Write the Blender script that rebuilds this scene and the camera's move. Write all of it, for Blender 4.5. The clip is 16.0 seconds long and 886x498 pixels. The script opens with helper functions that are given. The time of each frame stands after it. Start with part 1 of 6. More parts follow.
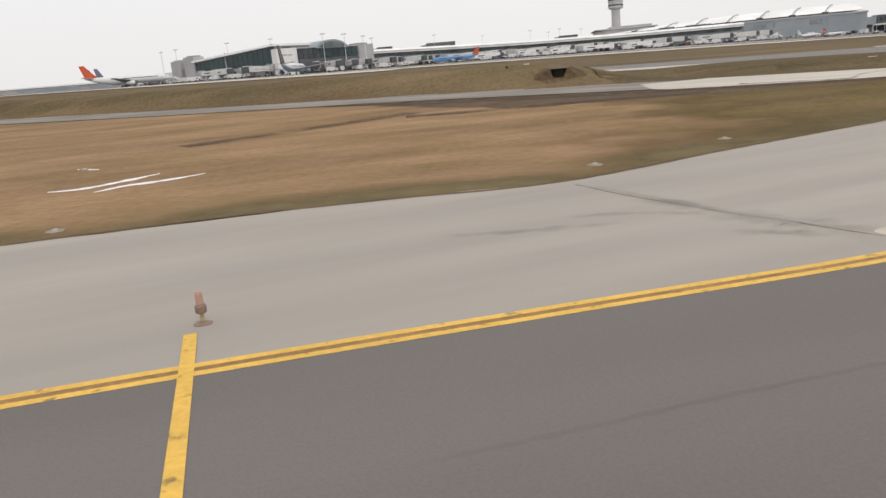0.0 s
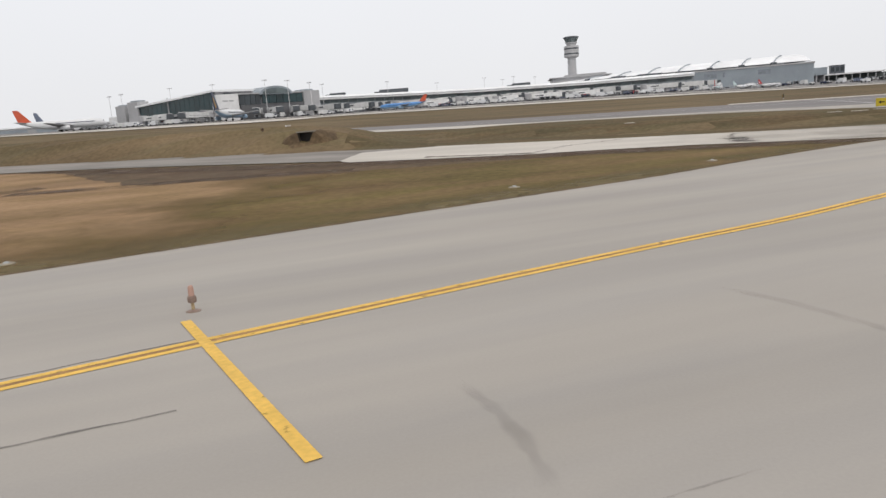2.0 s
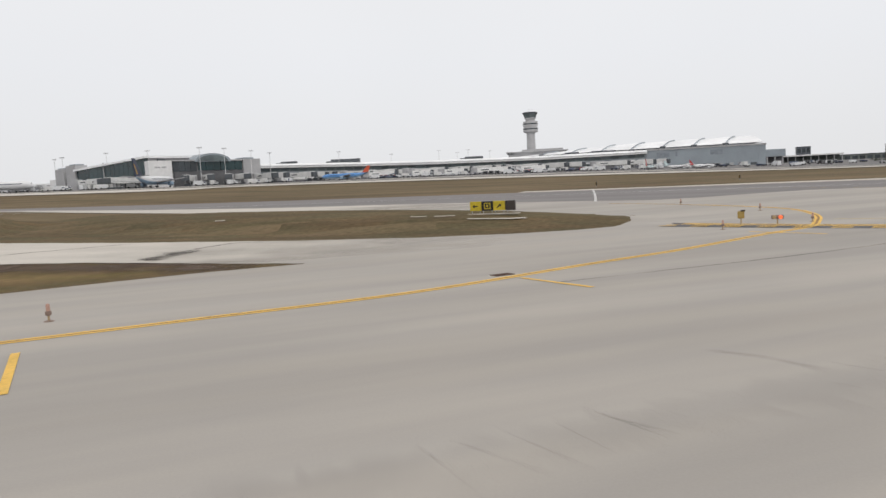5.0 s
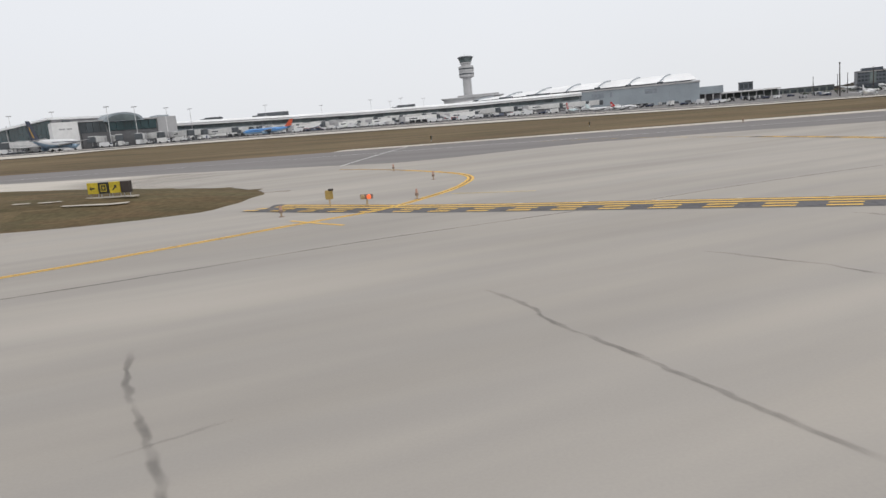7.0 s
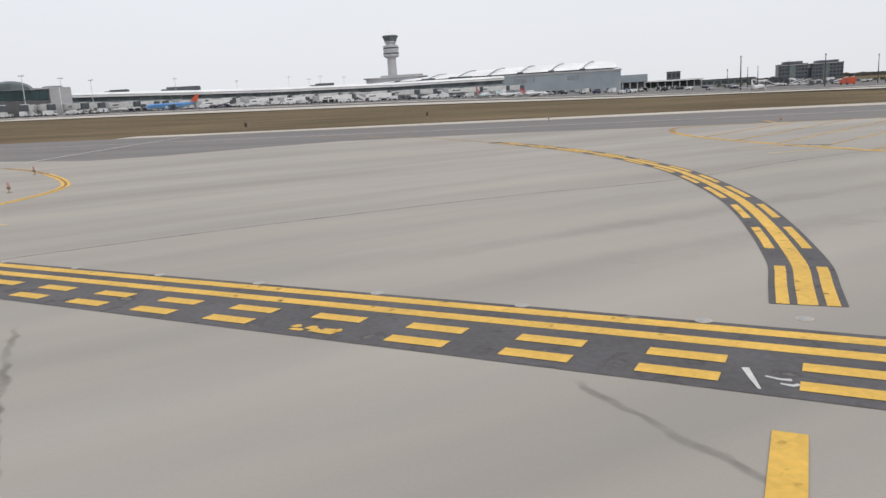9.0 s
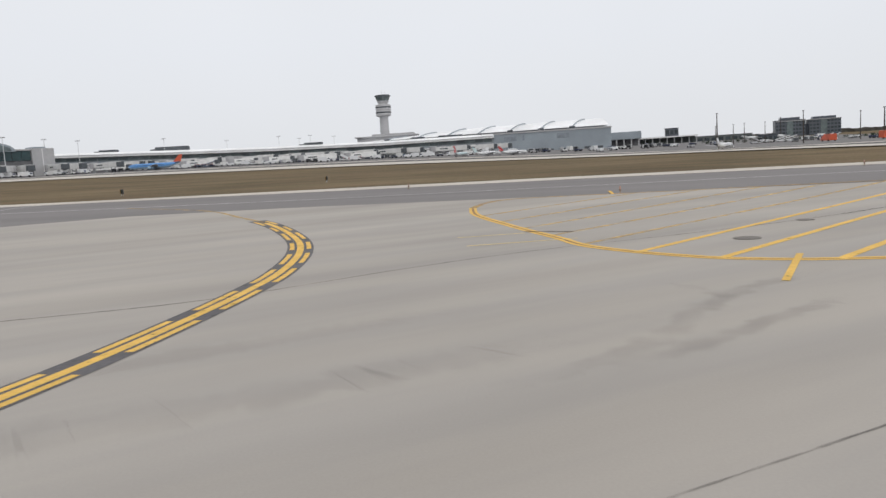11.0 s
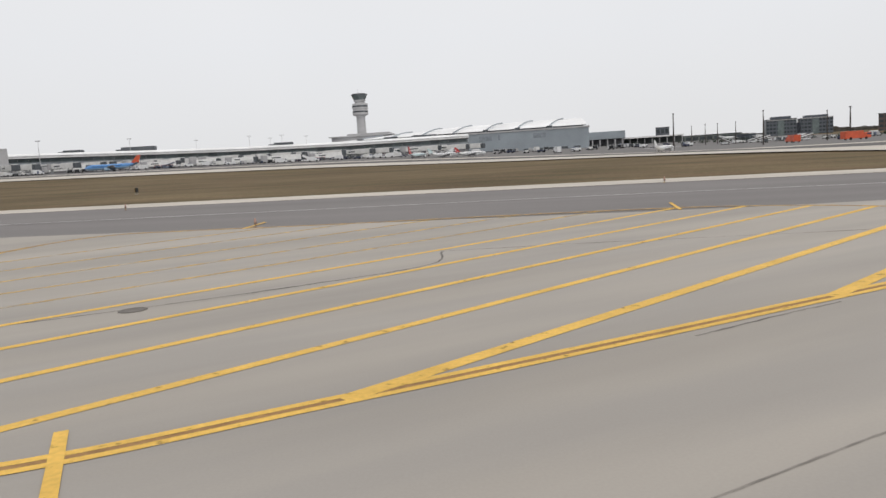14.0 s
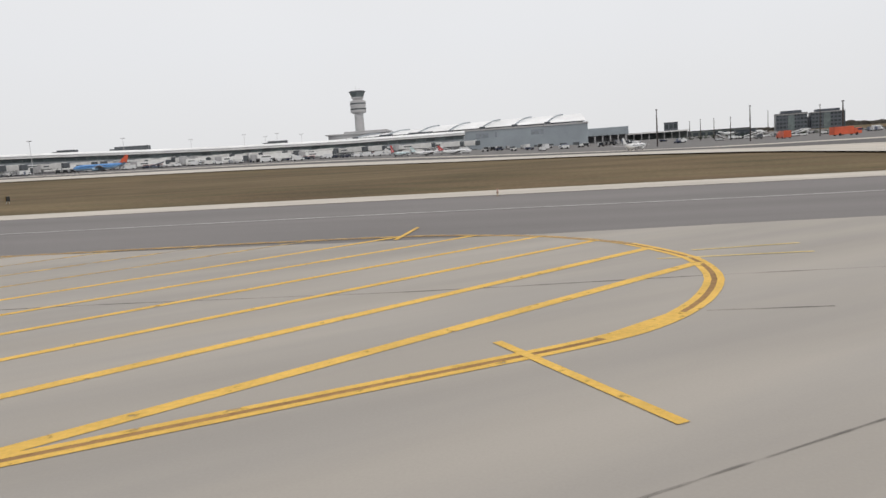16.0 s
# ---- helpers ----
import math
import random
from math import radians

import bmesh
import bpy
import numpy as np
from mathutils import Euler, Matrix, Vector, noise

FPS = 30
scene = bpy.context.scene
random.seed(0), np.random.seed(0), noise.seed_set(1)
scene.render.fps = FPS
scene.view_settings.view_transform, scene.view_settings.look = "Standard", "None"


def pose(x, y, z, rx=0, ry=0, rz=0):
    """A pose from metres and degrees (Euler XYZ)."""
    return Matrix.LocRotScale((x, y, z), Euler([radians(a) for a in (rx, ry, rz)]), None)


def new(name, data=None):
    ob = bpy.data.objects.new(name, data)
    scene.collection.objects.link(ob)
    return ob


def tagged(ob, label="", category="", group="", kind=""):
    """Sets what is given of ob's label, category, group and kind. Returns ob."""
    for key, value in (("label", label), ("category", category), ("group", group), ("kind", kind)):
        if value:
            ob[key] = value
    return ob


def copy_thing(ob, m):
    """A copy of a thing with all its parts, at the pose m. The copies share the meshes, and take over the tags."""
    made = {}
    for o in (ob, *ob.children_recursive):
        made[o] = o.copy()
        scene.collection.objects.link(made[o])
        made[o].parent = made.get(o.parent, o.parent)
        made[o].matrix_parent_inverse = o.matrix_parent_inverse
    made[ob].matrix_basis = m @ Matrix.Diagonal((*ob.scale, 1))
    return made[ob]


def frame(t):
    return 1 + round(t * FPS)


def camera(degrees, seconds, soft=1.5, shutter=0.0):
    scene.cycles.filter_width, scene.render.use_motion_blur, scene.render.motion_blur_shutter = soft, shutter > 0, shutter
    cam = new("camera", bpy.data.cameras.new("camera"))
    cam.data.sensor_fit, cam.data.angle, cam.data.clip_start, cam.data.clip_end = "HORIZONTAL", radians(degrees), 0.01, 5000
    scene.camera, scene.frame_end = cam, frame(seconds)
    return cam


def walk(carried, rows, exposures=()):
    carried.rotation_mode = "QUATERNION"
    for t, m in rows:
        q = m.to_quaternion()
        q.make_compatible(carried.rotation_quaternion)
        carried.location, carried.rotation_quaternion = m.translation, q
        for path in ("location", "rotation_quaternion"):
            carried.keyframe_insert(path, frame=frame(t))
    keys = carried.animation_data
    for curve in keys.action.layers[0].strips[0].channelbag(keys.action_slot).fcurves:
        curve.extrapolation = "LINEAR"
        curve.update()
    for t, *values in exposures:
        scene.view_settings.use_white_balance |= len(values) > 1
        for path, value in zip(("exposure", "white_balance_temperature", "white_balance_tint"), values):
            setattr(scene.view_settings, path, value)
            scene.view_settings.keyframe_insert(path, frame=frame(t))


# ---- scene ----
# The camera: a cabin window 3.5 m over the taxiway; rows of seconds, x, y, yaw, pitch, roll.
EYE = 3.5
cam = camera(62.58, 16.0, soft=1.5)
ROWS = [
    (0.0, -13.15, -10.86, 7.44, -13.56, -4.95),
    (0.5, -7.22, -8.54, 7.30, -14.38, -4.58),
    (1.0, -1.39, -6.17, 6.79, -13.49, -4.75),
    (1.5, 4.51, -3.77, 6.68, -12.74, -2.88),
    (2.0, 10.47, -1.32, 6.03, -10.38, -4.46),
    (2.5, 16.36, 1.03, 5.66, -7.92, -4.29),
    (3.0, 22.22, 3.29, 5.70, -6.35, -3.91),
    (3.5, 27.97, 5.52, 5.71, -5.19, -4.45),
    (3.7, 30.26, 6.41, 5.52, -4.34, -2.77),
    (5.8, 53.57, 15.91, 5.29, -6.40, -3.31),
    (6.0, 55.71, 16.86, 4.91, -6.80, -4.68),
    (6.5, 61.04, 19.15, 3.84, -8.23, -4.84),
    (7.0, 66.15, 21.56, 3.16, -9.37, -5.12),
    (7.5, 71.03, 23.93, 2.06, -10.40, -4.66),
    (8.0, 75.70, 26.28, 1.38, -11.51, -3.75),
    (8.5, 80.19, 28.52, -2.77, -13.95, -2.20),
    (9.0, 84.58, 30.65, -1.16, -11.23, -3.36),
    (9.5, 88.82, 32.66, -0.52, -9.02, -3.02),
    (9.7, 90.50, 33.51, -0.36, -8.43, -3.35),
    (11.8, 108.17, 42.13, -0.39, -6.74, -3.67),
    (12.0, 109.83, 42.96, -0.31, -6.99, -3.54),
    (12.5, 113.95, 45.03, -0.25, -7.27, -3.62),
    (13.0, 117.97, 46.95, -0.16, -6.97, -3.41),
    (13.5, 121.99, 48.83, 0.05, -7.03, -3.53),
    (14.0, 126.00, 50.77, 0.27, -6.93, -3.63),
    (14.5, 130.02, 52.69, 0.64, -7.05, -3.29),
    (15.0, 133.99, 54.58, 1.10, -7.40, -3.50),
    (15.5, 137.89, 56.40, 1.54, -7.45, -3.74),
    (16.0, 141.84, 58.26, 1.81, -7.13, -3.97),
]
walk(cam, [(t, pose(x, y, EYE, 90 + pitch, 0, yaw) @ pose(0, 0, 0, 0, 0, roll)) for t, x, y, yaw, pitch, roll in ROWS],
     [(0, 0.06, 7000, 11.5), (1, 0.12, 6900, 11.5), (2, 0.02, 6750, 11), (3, -0.07, 6800, 11), (6, -0.03, 6720, 10.3), (8, -0.03, 6600, 10.2),
      (9, -0.03, 6600, 10.5), (9.7, -0.05, 6600, 10.5), (12, -0.08, 6600, 10), (13, -0.08, 6750, 10.5), (16, -0.09, 6800, 10.5)])

from mathutils.geometry import delaunay_2d_cdt

# ---- world and light: a bright overcast sky with a weak, wide sun behind the cloud ----
SUN_UP, SUN_ROUND = 48.0, 150.0
world = bpy.data.worlds.new("overcast_sky")
scene.world = world
world.use_nodes = True
wn, wl = world.node_tree.nodes, world.node_tree.links
wn.clear()
sky = wn.new("ShaderNodeTexSky")
sky.sky_type, sky.sun_disc = "NISHITA", False
sky.sun_elevation, sky.sun_rotation = radians(SUN_UP), radians(SUN_ROUND)
sky.dust_density, sky.air_density = 6.0, 1.0
grey = wn.new("ShaderNodeHueSaturation")
grey.inputs["Saturation"].default_value = 0.18
dim = wn.new("ShaderNodeVectorMath")
dim.operation = "SCALE"
dim.inputs["Scale"].default_value = 0.1
coords = wn.new("ShaderNodeTexCoord")
split = wn.new("ShaderNodeSeparateXYZ")
ramp = wn.new("ShaderNodeValToRGB")
ramp.color_ramp.elements[0].position, ramp.color_ramp.elements[0].color = 0.0, (0.87, 0.9, 0.945, 1)
ramp.color_ramp.elements[1].position, ramp.color_ramp.elements[1].color = 1.0, (1.0, 1.0, 1.02, 1)
mid = ramp.color_ramp.elements.new(0.16)
mid.color = (0.885, 0.925, 0.99, 1)
cloud = wn.new("ShaderNodeTexNoise")
cloud.inputs["Scale"].default_value, cloud.inputs["Detail"].default_value = 1.6, 3.0
patchy = wn.new("ShaderNodeMapRange")
patchy.inputs["To Min"].default_value, patchy.inputs["To Max"].default_value = 0.93, 1.06
lit = wn.new("ShaderNodeVectorMath")
lit.operation = "SCALE"
mix = wn.new("ShaderNodeMix")
mix.data_type = "RGBA"
mix.inputs["Factor"].default_value = 0.9
back, out = wn.new("ShaderNodeBackground"), wn.new("ShaderNodeOutputWorld")
back.inputs["Strength"].default_value = 1.0
wl.new(sky.outputs[0], grey.inputs["Color"])
wl.new(grey.outputs[0], dim.inputs[0])
wl.new(coords.outputs["Generated"], split.inputs[0])
wl.new(split.outputs["Z"], ramp.inputs[0])
wl.new(coords.outputs["Generated"], cloud.inputs["Vector"])
wl.new(cloud.outputs[0], patchy.inputs[0])
wl.new(ramp.outputs[0], lit.inputs[0])
wl.new(patchy.outputs[0], lit.inputs["Scale"])
wl.new(dim.outputs[0], mix.inputs[6])
wl.new(lit.outputs[0], mix.inputs[7])
wl.new(mix.outputs[2], back.inputs["Color"])
wl.new(back.outputs[0], out.inputs["Surface"])
sun = new("sun", bpy.data.lights.new("sun", "SUN"))
sun.data.energy, sun.data.angle, sun.data.color = 0.55, radians(14), (1.0, 0.96, 0.9)
sun.matrix_world = pose(0, 0, 60, 90 - SUN_UP, 0, 180 - SUN_ROUND)
scene.view_settings.exposure = 0.0


# ---- materials ----
def surface(name, colour, rough=0.8, metal=0.0, vary=0.12, grain=8.0, stain=0.35, stain_dark=0.2, bump=0.0,
            stretch=(1, 1, 1), turn=0.0, random=0.0, tint=None, specular=0.3):
    """A surface whose colour varies at two scales, in metres of the object's own space."""
    m = bpy.data.materials.new(name)
    m.use_nodes = True
    n, l = m.node_tree.nodes, m.node_tree.links
    b = n["Principled BSDF"]
    b.inputs["Roughness"].default_value, b.inputs["Metallic"].default_value = rough, metal
    b.inputs["Specular IOR Level"].default_value = specular
    c = n.new("ShaderNodeTexCoord")
    mp = n.new("ShaderNodeMapping")
    mp.vector_type = "TEXTURE"
    mp.inputs["Scale"].default_value, mp.inputs["Rotation"].default_value = stretch, (0, 0, radians(turn))
    l.new(c.outputs["Object"], mp.inputs["Vector"])
    fine, wide = n.new("ShaderNodeTexNoise"), n.new("ShaderNodeTexNoise")
    fine.inputs["Scale"].default_value, fine.inputs["Detail"].default_value = grain, 6.0
    wide.inputs["Scale"].default_value, wide.inputs["Detail"].default_value = stain, 4.0
    l.new(c.outputs["Object"], fine.inputs["Vector"])
    l.new(mp.outputs[0], wide.inputs["Vector"])
    lo, hi = n.new("ShaderNodeMapRange"), n.new("ShaderNodeMapRange")
    lo.inputs[1].default_value, lo.inputs[2].default_value = 0.3, 0.7
    lo.inputs[3].default_value, lo.inputs[4].default_value = 1 - vary, 1 + vary
    hi.inputs[1].default_value, hi.inputs[2].default_value = 0.32, 0.68
    hi.inputs[3].default_value, hi.inputs[4].default_value = 1 - stain_dark, 1 + stain_dark * 0.6
    l.new(fine.outputs[0], lo.inputs[0])
    l.new(wide.outputs[0], hi.inputs[0])
    times = n.new("ShaderNodeMath")
    times.operation = "MULTIPLY"
    l.new(lo.outputs[0], times.inputs[0])
    l.new(hi.outputs[0], times.inputs[1])
    factor = times.outputs[0]
    if random:
        info, spread, again = n.new("ShaderNodeObjectInfo"), n.new("ShaderNodeMapRange"), n.new("ShaderNodeMath")
        spread.inputs[3].default_value, spread.inputs[4].default_value = 1 - random, 1 + random
        again.operation = "MULTIPLY"
        l.new(info.outputs["Random"], spread.inputs[0])
        l.new(factor, again.inputs[0])
        l.new(spread.outputs[0], again.inputs[1])
        factor = again.outputs[0]
    vm = n.new("ShaderNodeVectorMath")
    vm.operation = "SCALE"
    if tint:
        blend, third = n.new("ShaderNodeMix"), n.new("ShaderNodeTexNoise")
        blend.data_type = "RGBA"
        third.inputs["Scale"].default_value, third.inputs["Detail"].default_value = stain * 2.3, 5.0
        l.new(mp.outputs[0], third.inputs["Vector"])
        soft = n.new("ShaderNodeMapRange")
        soft.inputs[1].default_value, soft.inputs[2].default_value = 0.4, 0.62
        l.new(third.outputs[0], soft.inputs[0])
        l.new(soft.outputs[0], blend.inputs[0])
        blend.inputs[6].default_value, blend.inputs[7].default_value = (*colour, 1), (*tint, 1)
        l.new(blend.outputs[2], vm.inputs[0])
    else:
        vm.inputs[0].default_value = colour
    l.new(factor, vm.inputs["Scale"])
    l.new(vm.outputs[0], b.inputs["Base Color"])
    if bump:
        bp = n.new("ShaderNodeBump")
        bp.inputs["Strength"].default_value, bp.inputs["Distance"].default_value = bump, 0.03
        l.new(fine.outputs[0], bp.inputs["Height"])
        l.new(bp.outputs[0], b.inputs["Normal"])
    return m


CONCRETE = surface("pale_concrete", (0.388, 0.36, 0.325), 0.85, vary=0.022, grain=22, stain=0.3, stain_dark=0.13, stretch=(9, 1.4, 1), turn=27, tint=(0.358, 0.336, 0.31))
OLD_CONCRETE = surface("bleached_concrete", (0.56, 0.52, 0.465), 0.9, vary=0.06, grain=6, stain=0.3, stain_dark=0.12, stretch=(3, 1, 1), turn=-10)
ASPHALT = surface("grey_asphalt", (0.165, 0.152, 0.146), 0.85, vary=0.07, grain=24, stain=0.3, stain_dark=0.1, stretch=(6, 1, 1), turn=22)
FAR_ASPHALT = surface("taxiway_asphalt", (0.2, 0.188, 0.186), 0.85, vary=0.05, grain=10, stain=0.25, stain_dark=0.12, stretch=(12, 1.5, 1), turn=-6)
ROAD_ASPHALT = surface("old_road_asphalt", (0.25, 0.23, 0.21), 0.9, vary=0.12, grain=6, stain=0.35, stain_dark=0.28, stretch=(4, 1, 1), turn=-17)
GRASS = surface("winter_grass", (0.168, 0.122, 0.072), 0.95, vary=0.18, grain=2.2, stain=0.16, stain_dark=0.3, bump=0.3, stretch=(5, 1.6, 1), turn=-8, tint=(0.136, 0.107, 0.06), specular=0.1)
TAN_GRASS = surface("tan_grass", (0.31, 0.203, 0.118), 0.95, vary=0.13, grain=2.6, stain=0.16, stain_dark=0.22, bump=0.3, stretch=(2.4, 1, 1), turn=20, tint=(0.25, 0.165, 0.086), specular=0.1)
OLIVE_GRASS = surface("olive_grass", (0.112, 0.092, 0.05), 0.95, vary=0.22, grain=2.6, stain=0.25, stain_dark=0.24, bump=0.3, stretch=(3, 1, 1), turn=-15, tint=(0.135, 0.095, 0.052), specular=0.1)
APRON = surface("apron_asphalt", (0.165, 0.16, 0.158), 0.85, vary=0.06, grain=2, stain=0.2, stain_dark=0.15, stretch=(9, 2, 1), turn=5)
BARE = surface("bare_earth", (0.122, 0.088, 0.057), 0.95, vary=0.25, grain=3, stain=0.3, stain_dark=0.25, bump=0.5, tint=(0.148, 0.104, 0.062), specular=0.1)
MUD = surface("dark_mud", (0.102, 0.066, 0.04), 0.9, vary=0.25, grain=3, stain=0.3, stain_dark=0.25, bump=0.4, tint=(0.13, 0.094, 0.06), specular=0.15)
LANE = surface("apron_lane_asphalt", (0.115, 0.11, 0.108), 0.85, vary=0.08, grain=2, stain=0.2, stain_dark=0.15, stretch=(9, 2, 1), turn=5)
YELLOW = surface("yellow_marking_paint", (0.75, 0.47, 0.1), 0.7, vary=0.1, grain=9, stain=0.8, stain_dark=0.12)
OLD_YELLOW = surface("worn_yellow_paint", (0.62, 0.49, 0.24), 0.8, vary=0.2, grain=6, stain=0.5, stain_dark=0.25)
BLACK_PAINT = surface("black_marking_paint", (0.104, 0.1, 0.106), 0.7, vary=0.15, grain=9, stain=0.6, stain_dark=0.2)
BROWN_GAP = surface("brown_worn_gap", (0.34, 0.2, 0.085), 0.85, vary=0.2, grain=6, stain=0.7, stain_dark=0.2)
WHITE_PAINT = surface("faded_white_paint", (0.55, 0.55, 0.54), 0.8, vary=0.12, grain=5, stain=0.4, stain_dark=0.2)


def worn(name, colour, strength, grain=0.9, ends=0.0):
    """A dark trace in the pavement, thin towards its edges and broken along its length."""
    m = surface(name, colour, 0.8, vary=0.12, grain=9, stain=1.0, stain_dark=0.15)
    n, l = m.node_tree.nodes, m.node_tree.links
    uv, split, absolute, edge = n.new("ShaderNodeUVMap"), n.new("ShaderNodeSeparateXYZ"), n.new("ShaderNodeMath"), n.new("ShaderNodeMapRange")
    uv.uv_map = "across"
    l.new(uv.outputs[0], split.inputs[0])
    absolute.operation = "ABSOLUTE"
    l.new(split.outputs["Y"], absolute.inputs[0])
    edge.interpolation_type = "SMOOTHSTEP"
    edge.inputs[1].default_value, edge.inputs[2].default_value = 1.0, 0.25
    l.new(absolute.outputs[0], edge.inputs[0])
    c, gaps, broken, mul = n.new("ShaderNodeTexCoord"), n.new("ShaderNodeTexNoise"), n.new("ShaderNodeMapRange"), n.new("ShaderNodeMath")
    gaps.inputs["Scale"].default_value, gaps.inputs["Detail"].default_value = grain, 4.0
    l.new(c.outputs["Object"], gaps.inputs["Vector"])
    broken.inputs[1].default_value, broken.inputs[2].default_value = 0.33, 0.62
    broken.inputs[3].default_value, broken.inputs[4].default_value = strength * 0.12, strength
    l.new(gaps.outputs[0], broken.inputs[0])
    mul.operation = "MULTIPLY"
    l.new(edge.outputs[0], mul.inputs[0])
    l.new(broken.outputs[0], mul.inputs[1])
    alpha = mul.outputs[0]
    if ends:
        mid, tip, both = n.new("ShaderNodeMath"), n.new("ShaderNodeMapRange"), n.new("ShaderNodeMath")
        mid.operation, mid.inputs[1].default_value = "PINGPONG", 0.5
        l.new(split.outputs["X"], mid.inputs[0])
        tip.interpolation_type = "SMOOTHSTEP"
        tip.inputs[1].default_value, tip.inputs[2].default_value = 0.0, ends
        l.new(mid.outputs[0], tip.inputs[0])
        both.operation = "MULTIPLY"
        l.new(alpha, both.inputs[0])
        l.new(tip.outputs[0], both.inputs[1])
        alpha = both.outputs[0]
    l.new(alpha, n["Principled BSDF"].inputs["Alpha"])
    return m


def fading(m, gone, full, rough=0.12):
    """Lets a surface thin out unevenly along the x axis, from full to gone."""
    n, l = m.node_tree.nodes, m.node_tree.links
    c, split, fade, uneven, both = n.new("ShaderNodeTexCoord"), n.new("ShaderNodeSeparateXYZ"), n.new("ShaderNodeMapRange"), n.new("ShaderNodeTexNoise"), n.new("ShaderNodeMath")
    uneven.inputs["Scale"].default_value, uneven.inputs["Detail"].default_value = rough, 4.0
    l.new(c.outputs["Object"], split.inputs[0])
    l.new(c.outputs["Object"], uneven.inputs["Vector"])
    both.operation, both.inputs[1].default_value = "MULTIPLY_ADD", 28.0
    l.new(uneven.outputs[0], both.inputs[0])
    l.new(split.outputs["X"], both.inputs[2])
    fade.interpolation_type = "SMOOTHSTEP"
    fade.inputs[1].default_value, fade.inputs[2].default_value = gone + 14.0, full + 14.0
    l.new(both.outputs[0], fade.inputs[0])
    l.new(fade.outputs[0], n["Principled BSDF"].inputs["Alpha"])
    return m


def chipped(m, least, most, grain):
    """Lets paint flake off in small patches, where a noise falls below least."""
    n, l = m.node_tree.nodes, m.node_tree.links
    c, flakes, keep = n.new("ShaderNodeTexCoord"), n.new("ShaderNodeTexNoise"), n.new("ShaderNodeMapRange")
    flakes.inputs["Scale"].default_value, flakes.inputs["Detail"].default_value = grain, 7.0
    l.new(c.outputs["Object"], flakes.inputs["Vector"])
    keep.inputs[1].default_value, keep.inputs[2].default_value, keep.inputs[3].default_value = least, most, 0.1
    l.new(flakes.outputs[0], keep.inputs[0])
    l.new(keep.outputs[0], n["Principled BSDF"].inputs["Alpha"])
    return m


chipped(YELLOW, 0.24, 0.38, 3.2)
chipped(BLACK_PAINT, 0.22, 0.42, 1.6)
FADED_YELLOW = chipped(surface("faded_yellow_paint", (0.68, 0.46, 0.16), 0.8, vary=0.14, grain=8, stain=0.6, stain_dark=0.15), 0.3, 0.78, 1.2)
PALE_STRIP = fading(surface("pale_strip", (0.54, 0.505, 0.455), 0.9, vary=0.06, grain=6, stain=0.3, stain_dark=0.12, stretch=(3, 1, 1), turn=-10), 46.0, 22.0)
DARK_FIELD = fading(surface("dark_olive_field", (0.146, 0.112, 0.044), 0.95, vary=0.2, grain=2.6, stain=0.2, stain_dark=0.24, stretch=(3, 1, 1), turn=22, tint=(0.175, 0.118, 0.058), specular=0.1), -11.0, 4.0)
SEALANT = worn("dark_crack_sealant", (0.15, 0.142, 0.135), 0.37, 1.1, 0.12)
JOINT = worn("filled_joint", (0.12, 0.114, 0.11), 0.75, 0.4)


# ---- building helpers ----
def mesh_of(name, verts, faces, material):
    me = bpy.data.meshes.new(name)
    me.from_pydata([tuple(v) for v in verts], [], faces)
    me.materials.append(material)
    me.update()
    return me


def part(name, geometry, material, parent=None, label=""):
    """Links a bmesh, or a (verts, faces) pair, as one mesh object under its thing or part."""
    if isinstance(geometry, tuple):
        me = mesh_of(name, geometry[0], geometry[1], material)
    else:
        me = bpy.data.meshes.new(name)
        geometry.to_mesh(me)
        geometry.free()
        me.materials.append(material)
    ob = new(name, me)
    if parent is not None:
        ob.parent = parent
    return tagged(ob, label)


def thing(name, m, label, category, group="", kind=""):
    ob = new(name)
    ob.matrix_basis = m
    ob.empty_display_size = 0.3
    return tagged(ob, label, category, group, kind)


def box(x0, x1, y0, y1, z0, z1, bevel=0.0):
    bm = bmesh.new()
    bmesh.ops.create_cube(bm, size=1.0, matrix=Matrix.LocRotScale(((x0 + x1) / 2, (y0 + y1) / 2, (z0 + z1) / 2), None, (x1 - x0, y1 - y0, z1 - z0)))
    if bevel:
        bmesh.ops.bevel(bm, geom=list(bm.edges), offset=bevel, segments=2, affect="EDGES", profile=0.6)
    return bm


def lathe(rings, sides=20, x=0.0, y=0.0):
    """A turned body from (radius, height) rings, capped."""
    verts, faces = [], []
    for r, z in rings:
        verts += [(x + r * math.cos(2 * math.pi * k / sides), y + r * math.sin(2 * math.pi * k / sides), z) for k in range(sides)]
    for i in range(len(rings) - 1):
        for k in range(sides):
            a, b = i * sides + k, i * sides + (k + 1) % sides
            faces.append((a, b, b + sides, a + sides))
    faces += [tuple(range(sides))[::-1], tuple(range(len(verts) - sides, len(verts)))]
    return verts, faces


def joined(*geos):
    verts, faces = [], []
    for v, f in geos:
        faces += [tuple(i + len(verts) for i in one) for one in f]
        verts += list(v)
    return verts, faces


